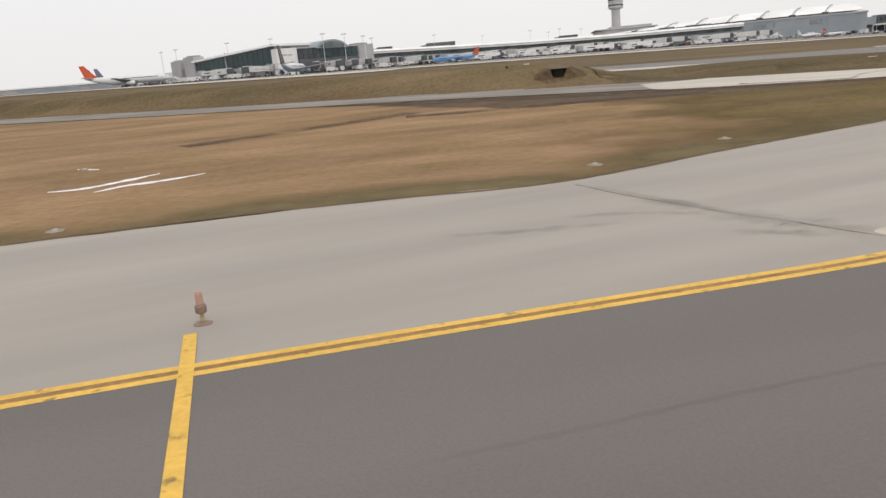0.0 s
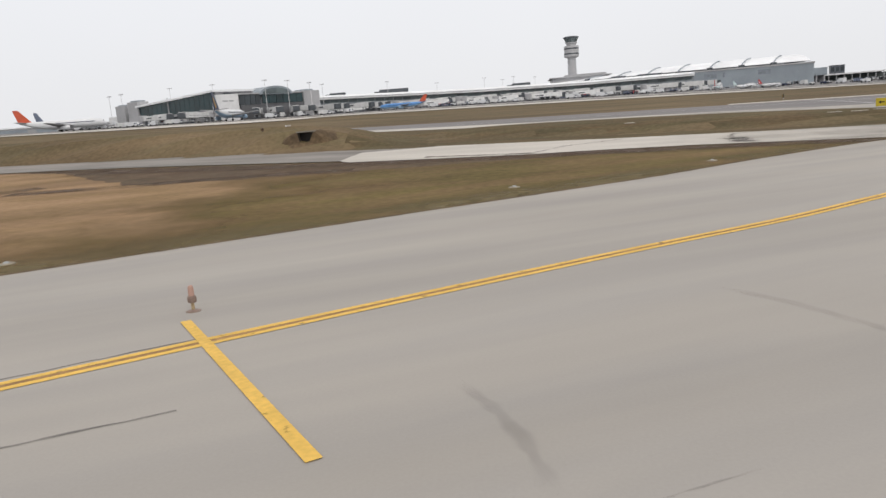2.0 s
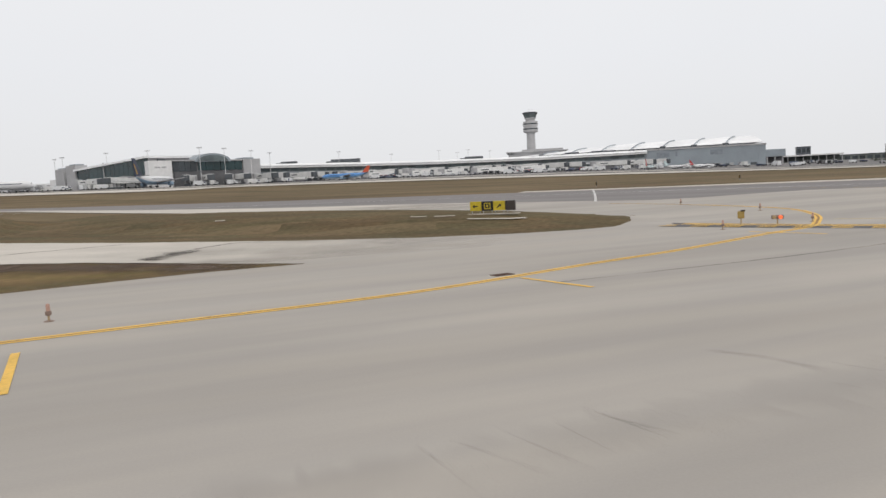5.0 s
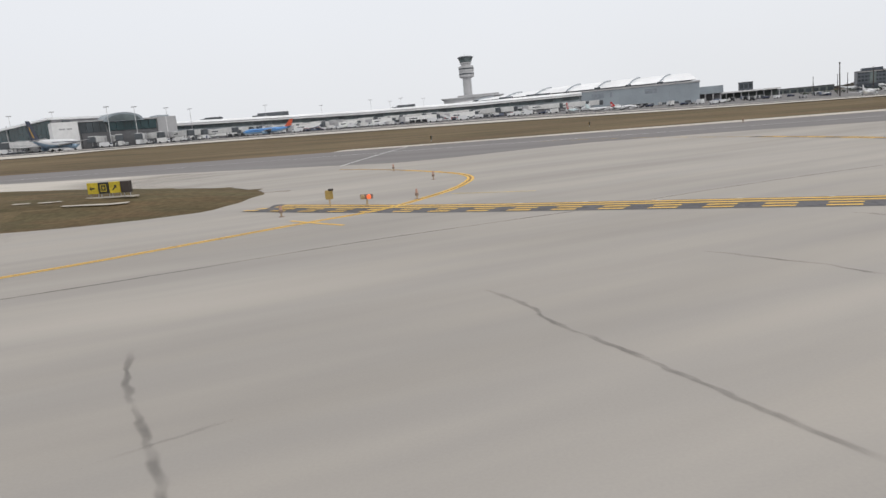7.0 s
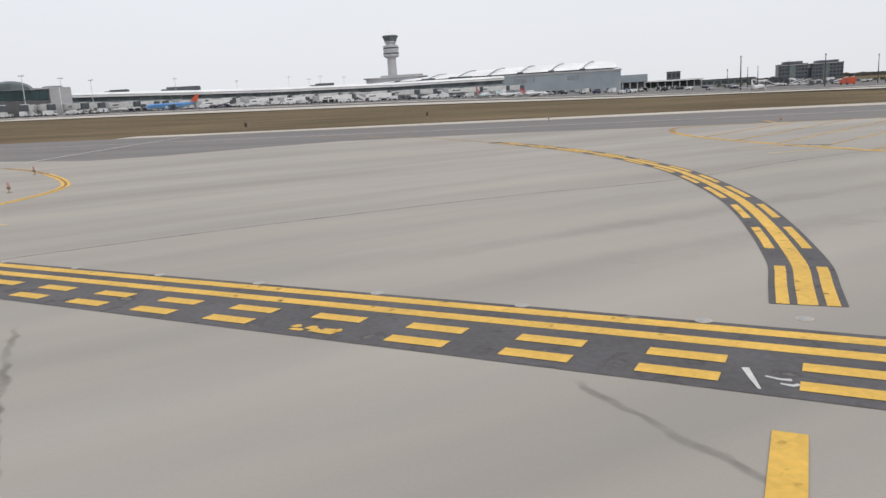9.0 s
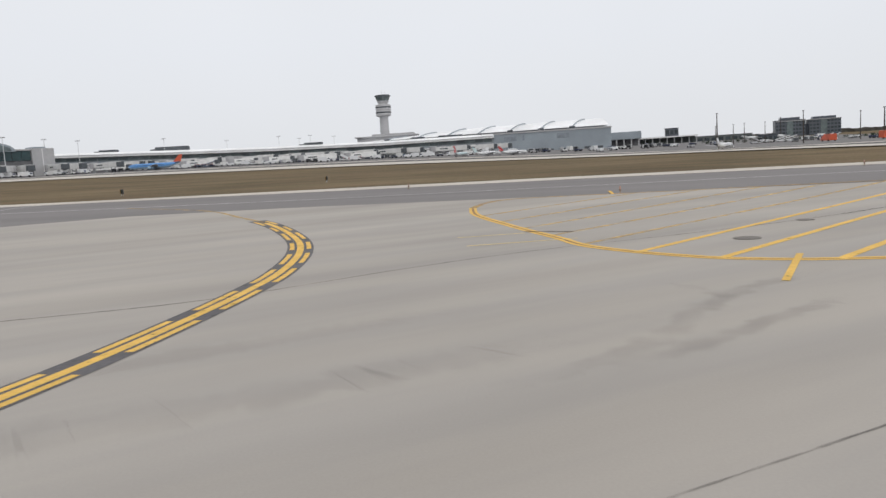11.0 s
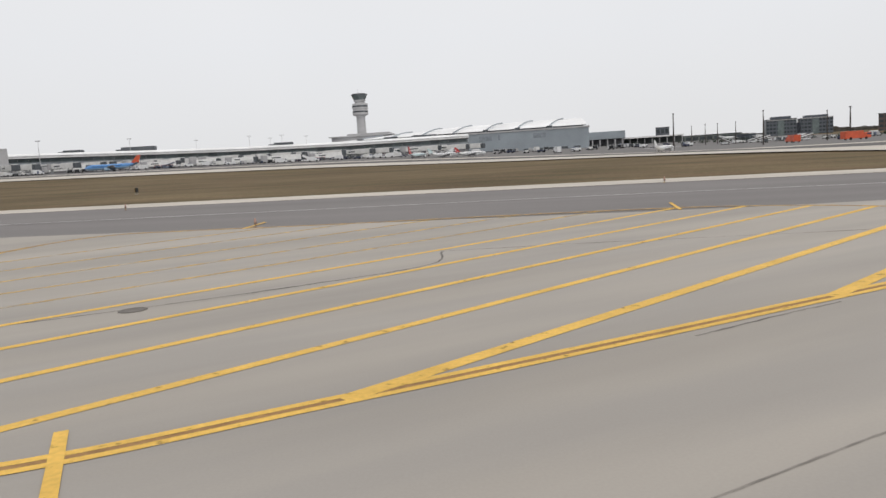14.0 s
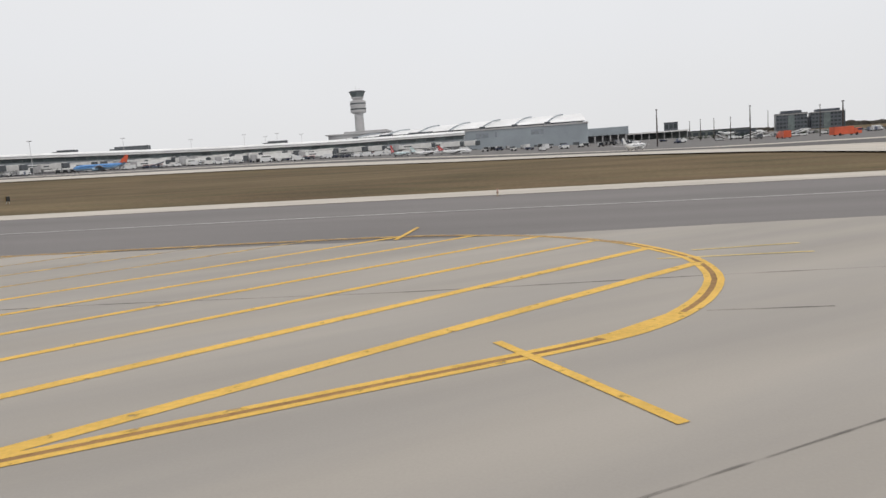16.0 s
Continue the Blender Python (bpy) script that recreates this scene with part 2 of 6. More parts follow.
def curve(points, step=0.6):
    """A smooth line through the points (Catmull-Rom), in steps of about that many metres."""
    p = [Vector(q) for q in points]
    p = [2 * p[0] - p[1], *p, 2 * p[-1] - p[-2]]
    out = []
    for i in range(1, len(p) - 2):
        a, b, c, d = p[i - 1:i + 3]
        n = max(2, int((c - b).length / step))
        for k in range(n):
            t = k / n
            out.append(0.5 * (2 * b + (c - a) * t + (2 * a - 5 * b + 4 * c - d) * t * t + (3 * b - a - 3 * c + d) * t ** 3))
    return out + [p[-2]]


def smooth(a, b, x):
    t = min(1, max(0, (x - a) / (b - a)))
    return t * t * (3 - 2 * t)


def swell(a, b, x):
    """How far a slope that sets in softly between a and b has climbed at x."""
    t = min(1, max(0, (x - a) / (b - a)))
    return (b - a) * (t ** 3 - t ** 4 / 2) + max(0, x - b)


def lie(x, y):
    """Height of the land: level round the near taxiway, rising gently away from it, with a humped island and a low mound."""
    d = min(760, -(x - 10.5) * 0.40992 + (y + 1.3) * 0.91212)
    z = 0.025 * swell(24, 34, d) - 0.013 * swell(70, 90, d)
    z += 2.2 * smooth(-300, 200, x) * smooth(150, 450, d) - 0.014 * smooth(60, 300, d) * (min(250, max(-400, x)) - 100)
    u, v = (0.36 * (y - 74) - 0.93 * (x - 25)) / 32, (0.36 * (x - 25) + 0.93 * (y - 74)) / 9
    r = u * u + v * v
    if r < 1:
        z += 0.8 * (1 - r * r)
    if x < 7:
        d = (y - 76.3 + 0.29 * (x + 9.4)) / 8.5
        if abs(d) < 1:
            z += 2.45 * (1 - d ** 4) ** 1.6 * (1 - smooth(-13, 3, x)) * (1 + 0.12 * noise.noise((x * 0.12, y * 0.1, 3)))
    return z


def across(ob, inner=-1.0):
    """Gives a band a coordinate across it, 1 on its left and inner on its right, for its worn edges."""
    layer = ob.data.uv_layers.new(name="across")
    for loop_ in ob.data.loops:
        layer.data[loop_.index].uv = ((loop_.vertex_index // 2) / max(1, len(ob.data.vertices) // 2 - 1), inner if loop_.vertex_index % 2 else 1.0)
    return ob


def ribbon(line, left, right, z=0.0, wander=0.0, land=True):
    """A band that lies on the land along a line, from left to right of it (metres)."""
    rough = [Vector(q) for q in line]
    line = rough[:1]
    for p, q in zip(rough, rough[1:]):
        n = max(1, int((q - p).length / 1.2))
        line += [p + (q - p) * k / n for k in range(1, n + 1)]
    verts, faces = [], []
    for i, q in enumerate(line):
        d = (line[min(i + 1, len(line) - 1)] - line[max(i - 1, 0)]).normalized()
        nrm = Vector((-d.y, d.x))
        w = wander * noise.noise((q.x * 3, q.y * 3, 2)) if wander else 0.0
        for off in (left + w, right - w):
            v = q + nrm * off
            verts.append((v.x, v.y, z + (lie(v.x, v.y) if land else 0)))
        if i:
            k = 2 * i
            faces.append((k - 2, k, k + 1, k - 1))
    return verts, [f[::-1] for f in faces]


def sheet(outline, z, step=3.0):
    """A sheet on the land with the given outline, as triangles."""
    corners, flat = [Vector(q) for q in outline], []
    for p, q in zip(corners, corners[1:] + corners[:1]):
        n = max(1, int((q - p).length / step))
        flat += [p + (q - p) * k / n for k in range(n)]
    n = len(flat)
    x0, x1 = min(q.x for q in flat), max(q.x for q in flat)
    y0, y1 = min(q.y for q in flat), max(q.y for q in flat)
    for i in range(int((x1 - x0) / step)):
        for j in range(int((y1 - y0) / step)):
            flat.append(Vector((x0 + (i + 0.5) * step, y0 + (j + 0.5) * step)))
    verts, _, faces, _, _, _ = delaunay_2d_cdt(flat, [], [list(range(n))], 1, 1e-5)
    up = []
    for f in faces:
        p, q, r = (verts[i] for i in f[:3])
        up.append(tuple(f) if (q - p).cross(r - p) > 0 else tuple(f)[::-1])
    return [(v.x, v.y, z + lie(v.x, v.y)) for v in verts], up


def ragged(outline, amount=0.25, step=0.8):
    """An outline with small uneven wanderings of its edge."""
    pts = [Vector(q) for q in outline]
    out = []
    for i, a in enumerate(pts):
        b = pts[(i + 1) % len(pts)]
        n = max(1, min(200, int((b - a).length / step)))
        d = (b - a).normalized()
        for k in range(n):
            q = a + (b - a) * k / n
            q = q + Vector((-d.y, d.x)) * amount * (noise.noise((q.x * 0.7, q.y * 0.7, 1)) + 0.6 * noise.noise((q.x * 2.3, q.y * 2.3, 5)))
            out.append((q.x, q.y))
    return out


# ---- ground ----
FAR_EDGE = [(-160, 163), (20, 130), (60, 121), (90, 116.4), (120, 114.4), (150, 111.9), (170, 109.9), (316, 95)]


GRASS_EDGE = [(-70.47, -12.38), (-27.38, 6.72), (-18.48, 9.86), (-12.32, 11.29), (-5.88, 16.32), (3.82, 23.52), (11.64, 29.07), (16.78, 32.72), (22.72, 37.67), (30.52, 43.27), (35.06, 45.58)]
NEAR_BACK = [(27.36, 47.34), (22.56, 48.59), (16.00, 49.30), (11.48, 49.11), (-1.57, 51.74), (-2.79, 53.58), (-2.64, 55.85)]
ISLAND_FRONT = [(-5.02, 61.50), (3.59, 63.73), (19.04, 59.41), (31.54, 57.00), (38.57, 56.4), (44.56, 56.8), (48.8, 57.9), (51.4, 59.5), (52.8, 61.8), (53.3, 65.1)]
ISLAND_BACK = [(51.96, 69.16), (48.74, 73.35), (41.99, 77.68), (29.85, 83.28), (15.73, 90.52), (-5.10, 104.92), (-34.75, 125.55), (-74.97, 142.09)]
DARK_LOW = [(-74.41, 143.0), (-38.62, 131.83), (-9.01, 115.72), (13.59, 104.50), (32.32, 98.49), (43.24, 94.23), (53.72, 89.64), (59.07, 87.46), (64.34, 88.96), (70.85, 92.72), (77.38, 95.76), (84.97, 95.88), (92.03, 95.58), (105.21, 93.73), (119.79, 91.98), (157.96, 87.80), (316.04, 64.00)]

gx = sorted({*range(-3000, 3001, 250), *range(-400, 701, 25), *range(-140, 205, 3)})
gy = sorted({*range(-1500, 4001, 250), *range(-200, 1001, 25), *range(-12, 165, 3)})
gv = [(x, y, lie(x, y) - 0.06) for y in gy for x in gx]
gf = [(j * len(gx) + i, j * len(gx) + i + 1, (j + 1) * len(gx) + i + 1, (j + 1) * len(gx) + i) for j in range(len(gy) - 1) for i in range(len(gx) - 1)]
ground = part("ground", (gv, gf), GRASS)
tagged(ground, "flat airfield of short brown and olive winter grass", "ground", kind="structure")

pavement = part("pavement", sheet(ragged([(-165, -75), (316, -75)] + DARK_LOW[::-1] + ISLAND_BACK[::-1] + ISLAND_FRONT[::-1] + NEAR_BACK[::-1] + GRASS_EDGE[::-1] + [(-165, -52)], 0.12), 0.0), CONCRETE)
tagged(pavement, "pale grey concrete taxiway with cracks and dark streaks", "taxiway", kind="structure")
apron_dark = part("taxiway", sheet([(-160, 161)] + FAR_EDGE + DARK_LOW[::-1], -0.02), FAR_ASPHALT)
tagged(apron_dark, "dark grey asphalt taxiway between pale shoulders", "taxiway", kind="structure")
shoulder = part("taxiway_shoulder", ribbon(curve([(46, 124.2)] + FAR_EDGE[2:], 3), 5.0, 0.0, 0.0), OLD_CONCRETE)
tagged(shoulder, "pale concrete shoulder strip along the dark taxiway", "shoulder", kind="structure")
asphalt = part("asphalt_strip", sheet([(-69.84, -23.73), (-19.01, -3.15), (-12.69, -0.71), (-6.83, 1.48), (-4.98, 2.38), (-3.34, -0.67), (13.16, -37.74), (-67.30, -73.04)], 0.006), ASPHALT)
tagged(asphalt, "dark asphalt strip inside the taxiway edge lines", "taxiway", kind="structure")
road = part("old_road", ribbon(curve([(-184.94, 107.91), (-84.64, 83.07), (-47.41, 72.14), (-21.38, 66.29), (-2.21, 59.62), (9, 55.5)], 2.0), 4.6, -6.0, 0.004), ROAD_ASPHALT)
tagged(road, "old grey asphalt road across the grass", "road", kind="structure")
dark_field = part("olive_field", sheet(ragged([(-26, 7.6)] + GRASS_EDGE[2:] + [(36, 45.7)] + NEAR_BACK[:5] + [(-4, 53), (-24, 60.0)], 0.1), -0.022), DARK_FIELD)
tagged(dark_field, "darker olive grass in the narrow end of the field", "grass", kind="structure")
fringe = across(part("grass_fringe", ribbon(curve(GRASS_EDGE, 1.0), 4.0, 0.0, -0.015), worn("olive_fringe", (0.15, 0.115, 0.046), 0.9, 0.15)), 0.0)
tagged(fringe, "olive green fringe of the grass beside the taxiway", "grass", kind="structure")
# Dark streaks: mud by the road, and a shallow hollow's shade put into colour.
for pts, wide in (([(-26, 58.0), (-16, 55.0), (-6, 51.6), (16, 48.2), (33, 45.4)], 3.2), ([(-34, 31.5), (-31.2, 34.4), (-28.6, 37.6), (-26.6, 40), (-24.5, 42.6), (-22, 46.2)], 1.5), ([(-22, 42.6), (-15, 43.6), (-8, 45.4), (0, 46)], 1.6), ([(-38, 63.6), (-30, 60.4), (-22, 58)], 1.0)):
    tagged(across(part("mud_shade_streak", ribbon(curve(pts, 1.0), wide, -wide, -0.01), worn("mud_and_shade_trace", (0.095, 0.06, 0.038), 0.75, 0.3))), "dark streak of mud and hollow shade in the grass", "mud", kind="structure")
field = part("grass_field", sheet(ragged(GRASS_EDGE + [(36, 45.7)] + NEAR_BACK[:5] + [(-4, 53), (-24, 60.3), (-50, 66), (-87, 76.8), (-188, 102), (-188, 20)], 0.1), -0.03), TAN_GRASS)
tagged(field, "tan and olive winter grass beside the taxiway", "grass", kind="structure")
island = part("grass_island", sheet(ragged(ISLAND_FRONT + ISLAND_BACK[:6] + [(-8, 100)], 0.1), -0.03), OLIVE_GRASS)
tagged(island, "dark olive grass island between taxiways", "grass", kind="structure")
mud = part("mud_strip", sheet(ragged([(-34, 62.4), (-24, 60.0), (-4, 52.7), (16, 49.2), (27, 47.3), (35, 45.6), (30, 46.0), (14, 46.4), (6, 45.4), (-2, 44.2), (-8, 44.0), (-15, 44.6), (-20, 49.5), (-26, 56.5)], 0.9, 1.2), -0.015), MUD)
tagged(mud, "muddy bare strip along the old road and strip", "mud", kind="structure")
# Paler sheets over the concrete that thin out towards larger x.
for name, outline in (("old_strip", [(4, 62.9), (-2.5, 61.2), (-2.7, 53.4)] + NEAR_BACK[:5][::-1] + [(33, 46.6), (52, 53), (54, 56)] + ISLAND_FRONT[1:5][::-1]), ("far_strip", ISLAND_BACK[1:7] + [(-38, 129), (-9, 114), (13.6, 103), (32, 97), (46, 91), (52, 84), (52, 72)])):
    tagged(part(name, sheet(ragged(outline, 0.15), 0.012), PALE_STRIP), "pale concrete strip between grass areas", "strip", kind="structure")
# Thin dark band of uneven width along the pavement edge.
dirt = part("edge_band", ribbon(curve(GRASS_EDGE, 0.5), 0.15, -0.13, 0.004, wander=0.07), BARE)
tagged(dirt, "thin dark line along the pavement edge", "dirt", kind="structure")
CREST = [(-500, 260), (-105, 232), (-50, 268), (50, 284), (108, 272), (162, 215), (186, 155), (205, 125), (340, 60)]
crest = curve(CREST, 10)


def apron_band(near, away, z):
    """A band of the apron, between two distances behind its crest."""
    verts, faces = [], []
    for q in crest:
        for k in range(9):
            back = near + (away - near) * (k / 8) ** 1.5
            x, y = q.x * (1 + 0.0004 * back), q.y + back
            verts.append((x, y, lie(x, y) + z))
    for i in range(len(crest) - 1):
        for k in range(8):
            p = i * 9 + k
            faces.append((p, p + 9, p + 10, p + 1))
    return verts, faces


apron = part("apron", apron_band(90, 700, 0.12), APRON)
tagged(apron, "wide grey asphalt apron in front of the terminal", "apron", kind="structure")
lane = part("apron_lane", apron_band(36, 82, 0.14), LANE)
tagged(lane, "dark asphalt lane along the apron", "road", kind="structure")
rim = part("apron_rim", apron_band(78, 96, 0.17), OLD_CONCRETE)
tagged(rim, "narrow pale concrete rim of the apron", "apron", kind="structure")
strip = part("apron_strip", apron_band(0, 42, 0.16), OLD_CONCRETE)
tagged(strip, "pale concrete strip along the edge of the apron", "apron", kind="structure")

# ---- painted markings ----
EDGE = curve([(-69.86, -23.50), (-48.48, -14.75), (-26.86, -6.09), (-19.03, -2.93), (-12.90, -0.66), (-7.53, 1.29), (-5.21, 2.59), (-2.21, 4.72), (1.86, 7.84), (4.80, 10.03), (9.54, 13.48), (13.63, 16.38), (17.90, 19.27), (22.14, 22.65), (25.94, 25.52), (29.31, 28.03),
              (35.61, 31.93), (41.78, 35.91), (47.87, 41.65), (52.45, 45.79), (58.03, 51.64), (61.6, 55.0), (63.6, 58.9), (64.7, 61.6), (65.4, 64.4), (65.75, 67.5), (65.3, 70.3), (64.0, 73.0), (61.8, 76.3), (58.2, 80.8), (54.4, 84.2)])


def nearest(line, x, y):
    return min(range(len(line)), key=lambda k: (line[k] - Vector((x, y))).length)


def double_line(line, label, name, half, worn_from):
    """Two lines with a worn gap between them; the paint is thin past the place worn_from."""
    top = thing(name, Matrix(), label, "road marking", kind="structure")
    part("gap", ribbon(line, 0.085, -0.085, 0.007), BROWN_GAP, top, "brown worn gap")
    for stretch, paint in ((line[:worn_from + 1], YELLOW), (line[worn_from:], FADED_YELLOW)):
        if len(stretch) > 1:
            part("line", ribbon(stretch, half, 0.07, 0.01), paint, top)
            part("line", ribbon(stretch, -0.07, -half, 0.01), paint, top)
    return top


double_line(EDGE, "double yellow taxiway edge line on concrete", "edge_marking", 0.235, nearest(EDGE, 60.5, 78))
CHEVRON = [(103.90, 86.66), (103.9, 81.9), (105.2, 75.6), (106.5, 69.6), (106.98, 66.45), (108.1, 63.9), (109.35, 62.05), (110.3, 61.0), (111.8, 60.0), (113.05, 59.53), (115.17, 58.96), (117.2, 58.87), (119.2, 59.25), (121.1, 59.86), (123.6, 61.12),
           (126.9, 62.72), (130.4, 64.48), (133.0, 65.8), (135.8, 67.2), (138.24, 68.4), (141.0, 69.75), (143.48, 70.95), (144.63, 71.61), (145.28, 72.12), (146.07, 72.95), (146.92, 74.15), (147.74, 75.77), (148.25, 77.3), (148.55, 79.4), (148.45, 81.1),
           (147.65, 84.2), (146.5, 86.3), (144.5, 88.65), (140.76, 90.69), (136.62, 91.40), (128.70, 91.84), (119.79, 91.98), (112.12, 92.60), (107.40, 92.59), (105.13, 90.47), (103.90, 86.66)]
loop = curve(CHEVRON)
double_line(loop, "closed double yellow outline of a no-taxi area", "island_marking", 0.245, nearest(loop, 147.65, 84.2))


def crossings(slope, cut):
    xs = []
    for a, b in zip(loop, loop[1:]):
        fa, fb = a.y - slope * a.x - cut, b.y - slope * b.x - cut
        if (fa < 0) != (fb < 0):
            t = fa / (fa - fb)
            xs.append(a + (b - a) * t)
    return sorted(xs, key=lambda q: q.x)


for k in range(12):
    half = 0.19 if k < 3 else 0.155
    ends = crossings(0.901, -58.6 + 4.0 * k + 0.017 * k * k)
    if len(ends) >= 2:
        band = part("stripe_marking", ribbon([ends[0], (ends[0] + ends[-1]) / 2, ends[-1]], half, -half, 0.0085), YELLOW if k < 7 else FADED_YELLOW)
        tagged(band, "slanting yellow stripe across a no-taxi area", "road marking", "slanting stripes", "structure")
for a, b in (((110.09, 56.75), (112.57, 60.95)), ((120.35, 60.80), (122.54, 55.96)), ((142.31, 71.63), (144.42, 67.09)), ((139.53, 94.39), (138.77, 90.10)), ((4.05, 11.63), (8.18, 5.71)),
             ((-18.36, -1.02), (-14.64, -9.77)), ((-5.50, 1.42), (-0.83, -3.53)), ((33.01, 28.23), (35.3, 24.65)), ((45.14, 38.25), (47.35, 35.39)), ((57.78, 53.31), (60.68, 50.45))):
    bar = part("bar_marking", ribbon([a, ((a[0] + b[0]) / 2, (a[1] + b[1]) / 2), b], 0.1, -0.1, 0.014), YELLOW)
    tagged(bar, "short yellow bar across the edge line", "road marking", "short bars", "structure")

# hold line: two solid lines and two broken ones on a black band
HOLD_TURN = -0.522


def along(u, v):
    """A place u metres along the holding line and v metres across it."""
    return (82.14 + u * math.cos(HOLD_TURN) - v * math.sin(HOLD_TURN), 42.32 + u * math.sin(HOLD_TURN) + v * math.cos(HOLD_TURN))


hold = thing("hold_marking", Matrix(), "yellow runway holding line on a black band", "road marking", kind="structure")
part("band", ribbon([along(-32.4, 1.05), along(28, 1.05)], 1.34, -1.32, 0.007), BLACK_PAINT, hold, "black painted band")
for v in (2.08, 1.45):
    part("line", ribbon([along(-31.6, v), along(28, v)], 0.15, -0.15, 0.011), YELLOW, hold)
dash = mesh_of("dash", *ribbon([(0, 0), (0.5, 0), (1.02, 0)], 0.15, -0.15, 0.014, land=False), YELLOW)
flakes = []
for a, b, low, high in ((0.0, 0.2, -0.02, 0.13), (0.06, 0.36, -0.15, -0.05), (0.3, 0.52, -0.03, 0.15), (0.44, 0.66, -0.13, 0.04), (0.62, 0.98, -0.15, 0.1), (0.86, 1.02, -0.04, 0.15)):
    flakes.append(([(a, low, 0.014), (b - 0.05, low - 0.015, 0.014), (b, (low + high) / 2, 0.014), (b - 0.08, high, 0.014), (a + 0.04, high - 0.02, 0.014)], [(0, 1, 2, 3, 4)]))
worn_dash = mesh_of("dash", *joined(*flakes), YELLOW)
for v in (0.13, 0.79):
    for k in range(-17, 15):
        x, y = along(1.914 * k, v)
        ob = new("dash", worn_dash if v < 0.5 and k in (0, 5) else dash)
        ob.parent = hold
        ob.matrix_basis = pose(x, y, lie(x, y), 0, 0, math.degrees(HOLD_TURN))

for pts in ([(88.49, 39.3), (88.42, 38.95), (88.36, 38.61)], [(88.6, 38.98), (88.72, 38.85), (88.84, 38.8)], [(88.66, 38.72), (88.77, 38.63), (88.86, 38.66)]):
    part("scrape", ribbon(pts, 0.03, -0.03, 0.0125, wander=0.05), WHITE_PAINT, hold, "pale scrape in the black paint")

# broken-edged lead line
LEAD = curve([(90.6, 41.75), (91.18, 43.0), (91.78, 44.28), (92.36, 45.9), (93.05, 48.0), (93.85, 50.7), (94.5, 53.3), (95.1, 56.6), (95.6, 60.2), (95.88, 64.2), (95.55, 69.9), (94.4, 75.2), (91.7, 82.4), (88.21, 88.82), (82.82, 97.63), (73.42, 105.57)], 0.45)
lead = thing("lead_marking", Matrix(), "curving yellow lead line with broken yellow edges", "road marking", kind="structure")
lengths = [0.0]
for a, b in zip(LEAD, LEAD[1:]):
    lengths.append(lengths[-1] + (b - a).length)


def stretch_of(a, b):
    return [q for q, d in zip(LEAD, lengths) if a - 0.23 <= d <= b + 0.23]


part("band", ribbon(stretch_of(0, 46), 0.58, -0.58, 0.007), BLACK_PAINT, lead, "black painted band")
part("line", ribbon(stretch_of(0, 44), 0.15, -0.15, 0.011), YELLOW, lead)
part("line", ribbon(stretch_of(44, 90), 0.15, -0.15, 0.011), FADED_YELLOW, lead)
for k in range(11):
    seg = stretch_of(0.2 + 4.22 * k, 2.95 + 4.22 * k)
    part("dash", ribbon(seg, 0.47, 0.27, 0.011), YELLOW, lead)
    part("dash", ribbon(seg, -0.27, -0.47, 0.011), YELLOW, lead)

# faint markings on the far taxiway and beside the no-taxi area
for pts in ([(-76.64, 126.8), (56.2, 108.6), (85, 105), (107, 103.7), (137, 102.3), (163, 99.8), (315, 86)], [(53.58, 88.53), (55.16, 102.70), (57.26, 123.72)]):
    tagged(part("line_marking", ribbon(curve(pts, 2), 0.14, -0.14, 0.0), WHITE_PAINT), "faded thin white line on dark asphalt", "road marking", kind="structure")
for a, b in (((149.10, 81.71), (152.55, 81.80)), ((147.63, 80.40), (152.11, 79.91)), ((102.64, 68.49), (107.26, 68.81)), ((102.38, 71.75), (105.47, 72.05)), ((64.8, 59.5), (69.0, 57.9))):
    tagged(part("line_marking", ribbon([a, ((a[0] + b[0]) / 2, (a[1] + b[1]) / 2), b], 0.1, -0.1, 0.009), OLD_YELLOW), "thin worn yellow line on concrete", "road marking", kind="structure")
tagged(part("bar_marking", ribbon([(114.51, 92.11), (114.75, 93.59), (115.02, 95.45)], 0.12, -0.12, 0.014), YELLOW), "short yellow bar across the edge line", "road marking", "short bars", "structure")
tagged(part("bar_marking", ribbon([(88.15, 37.48), (87.40, 36.07), (85.75, 32.31)], 0.17, -0.17, 0.012), YELLOW), "wide yellow centre line that stops at the holding line", "road marking", kind="structure")

# ---- joints, cracks and scuffs in the pavement ----
SCUFF = worn("rubber_scuff", (0.2, 0.19, 0.18), 0.17, 0.7, 0.3)
STAIN = worn("damp_stain", (0.2, 0.19, 0.18), 0.1, 0.35, 0.4)
DAMP = worn("damp_joint", (0.19, 0.18, 0.17), 0.2, 1.2, 0.3)
TAR = worn("tar_line", (0.08, 0.075, 0.072), 0.48, 1.6)


traces = []


def crack(points, width, material, name="crack", wobble=0.12, z=0.005):
    line = curve(points, 0.2)
    out = []
    for q in line:
        w = wobble * (0.5 * noise.noise((q.x * 0.9, q.y * 0.9, 4)) + 0.7 * noise.noise((q.x * 2.9, q.y * 2.9, 8)) + 0.35 * noise.noise((q.x * 6.5, q.y * 6.5, 1)))
        out.append(q + Vector((w, -w * 0.6)))
    traces.append(name)
    return across(part(name, ribbon(out, width / 2, -width / 2, z + 0.0003 * (len(traces) % 12), wander=width * 0.35), material, pavement))


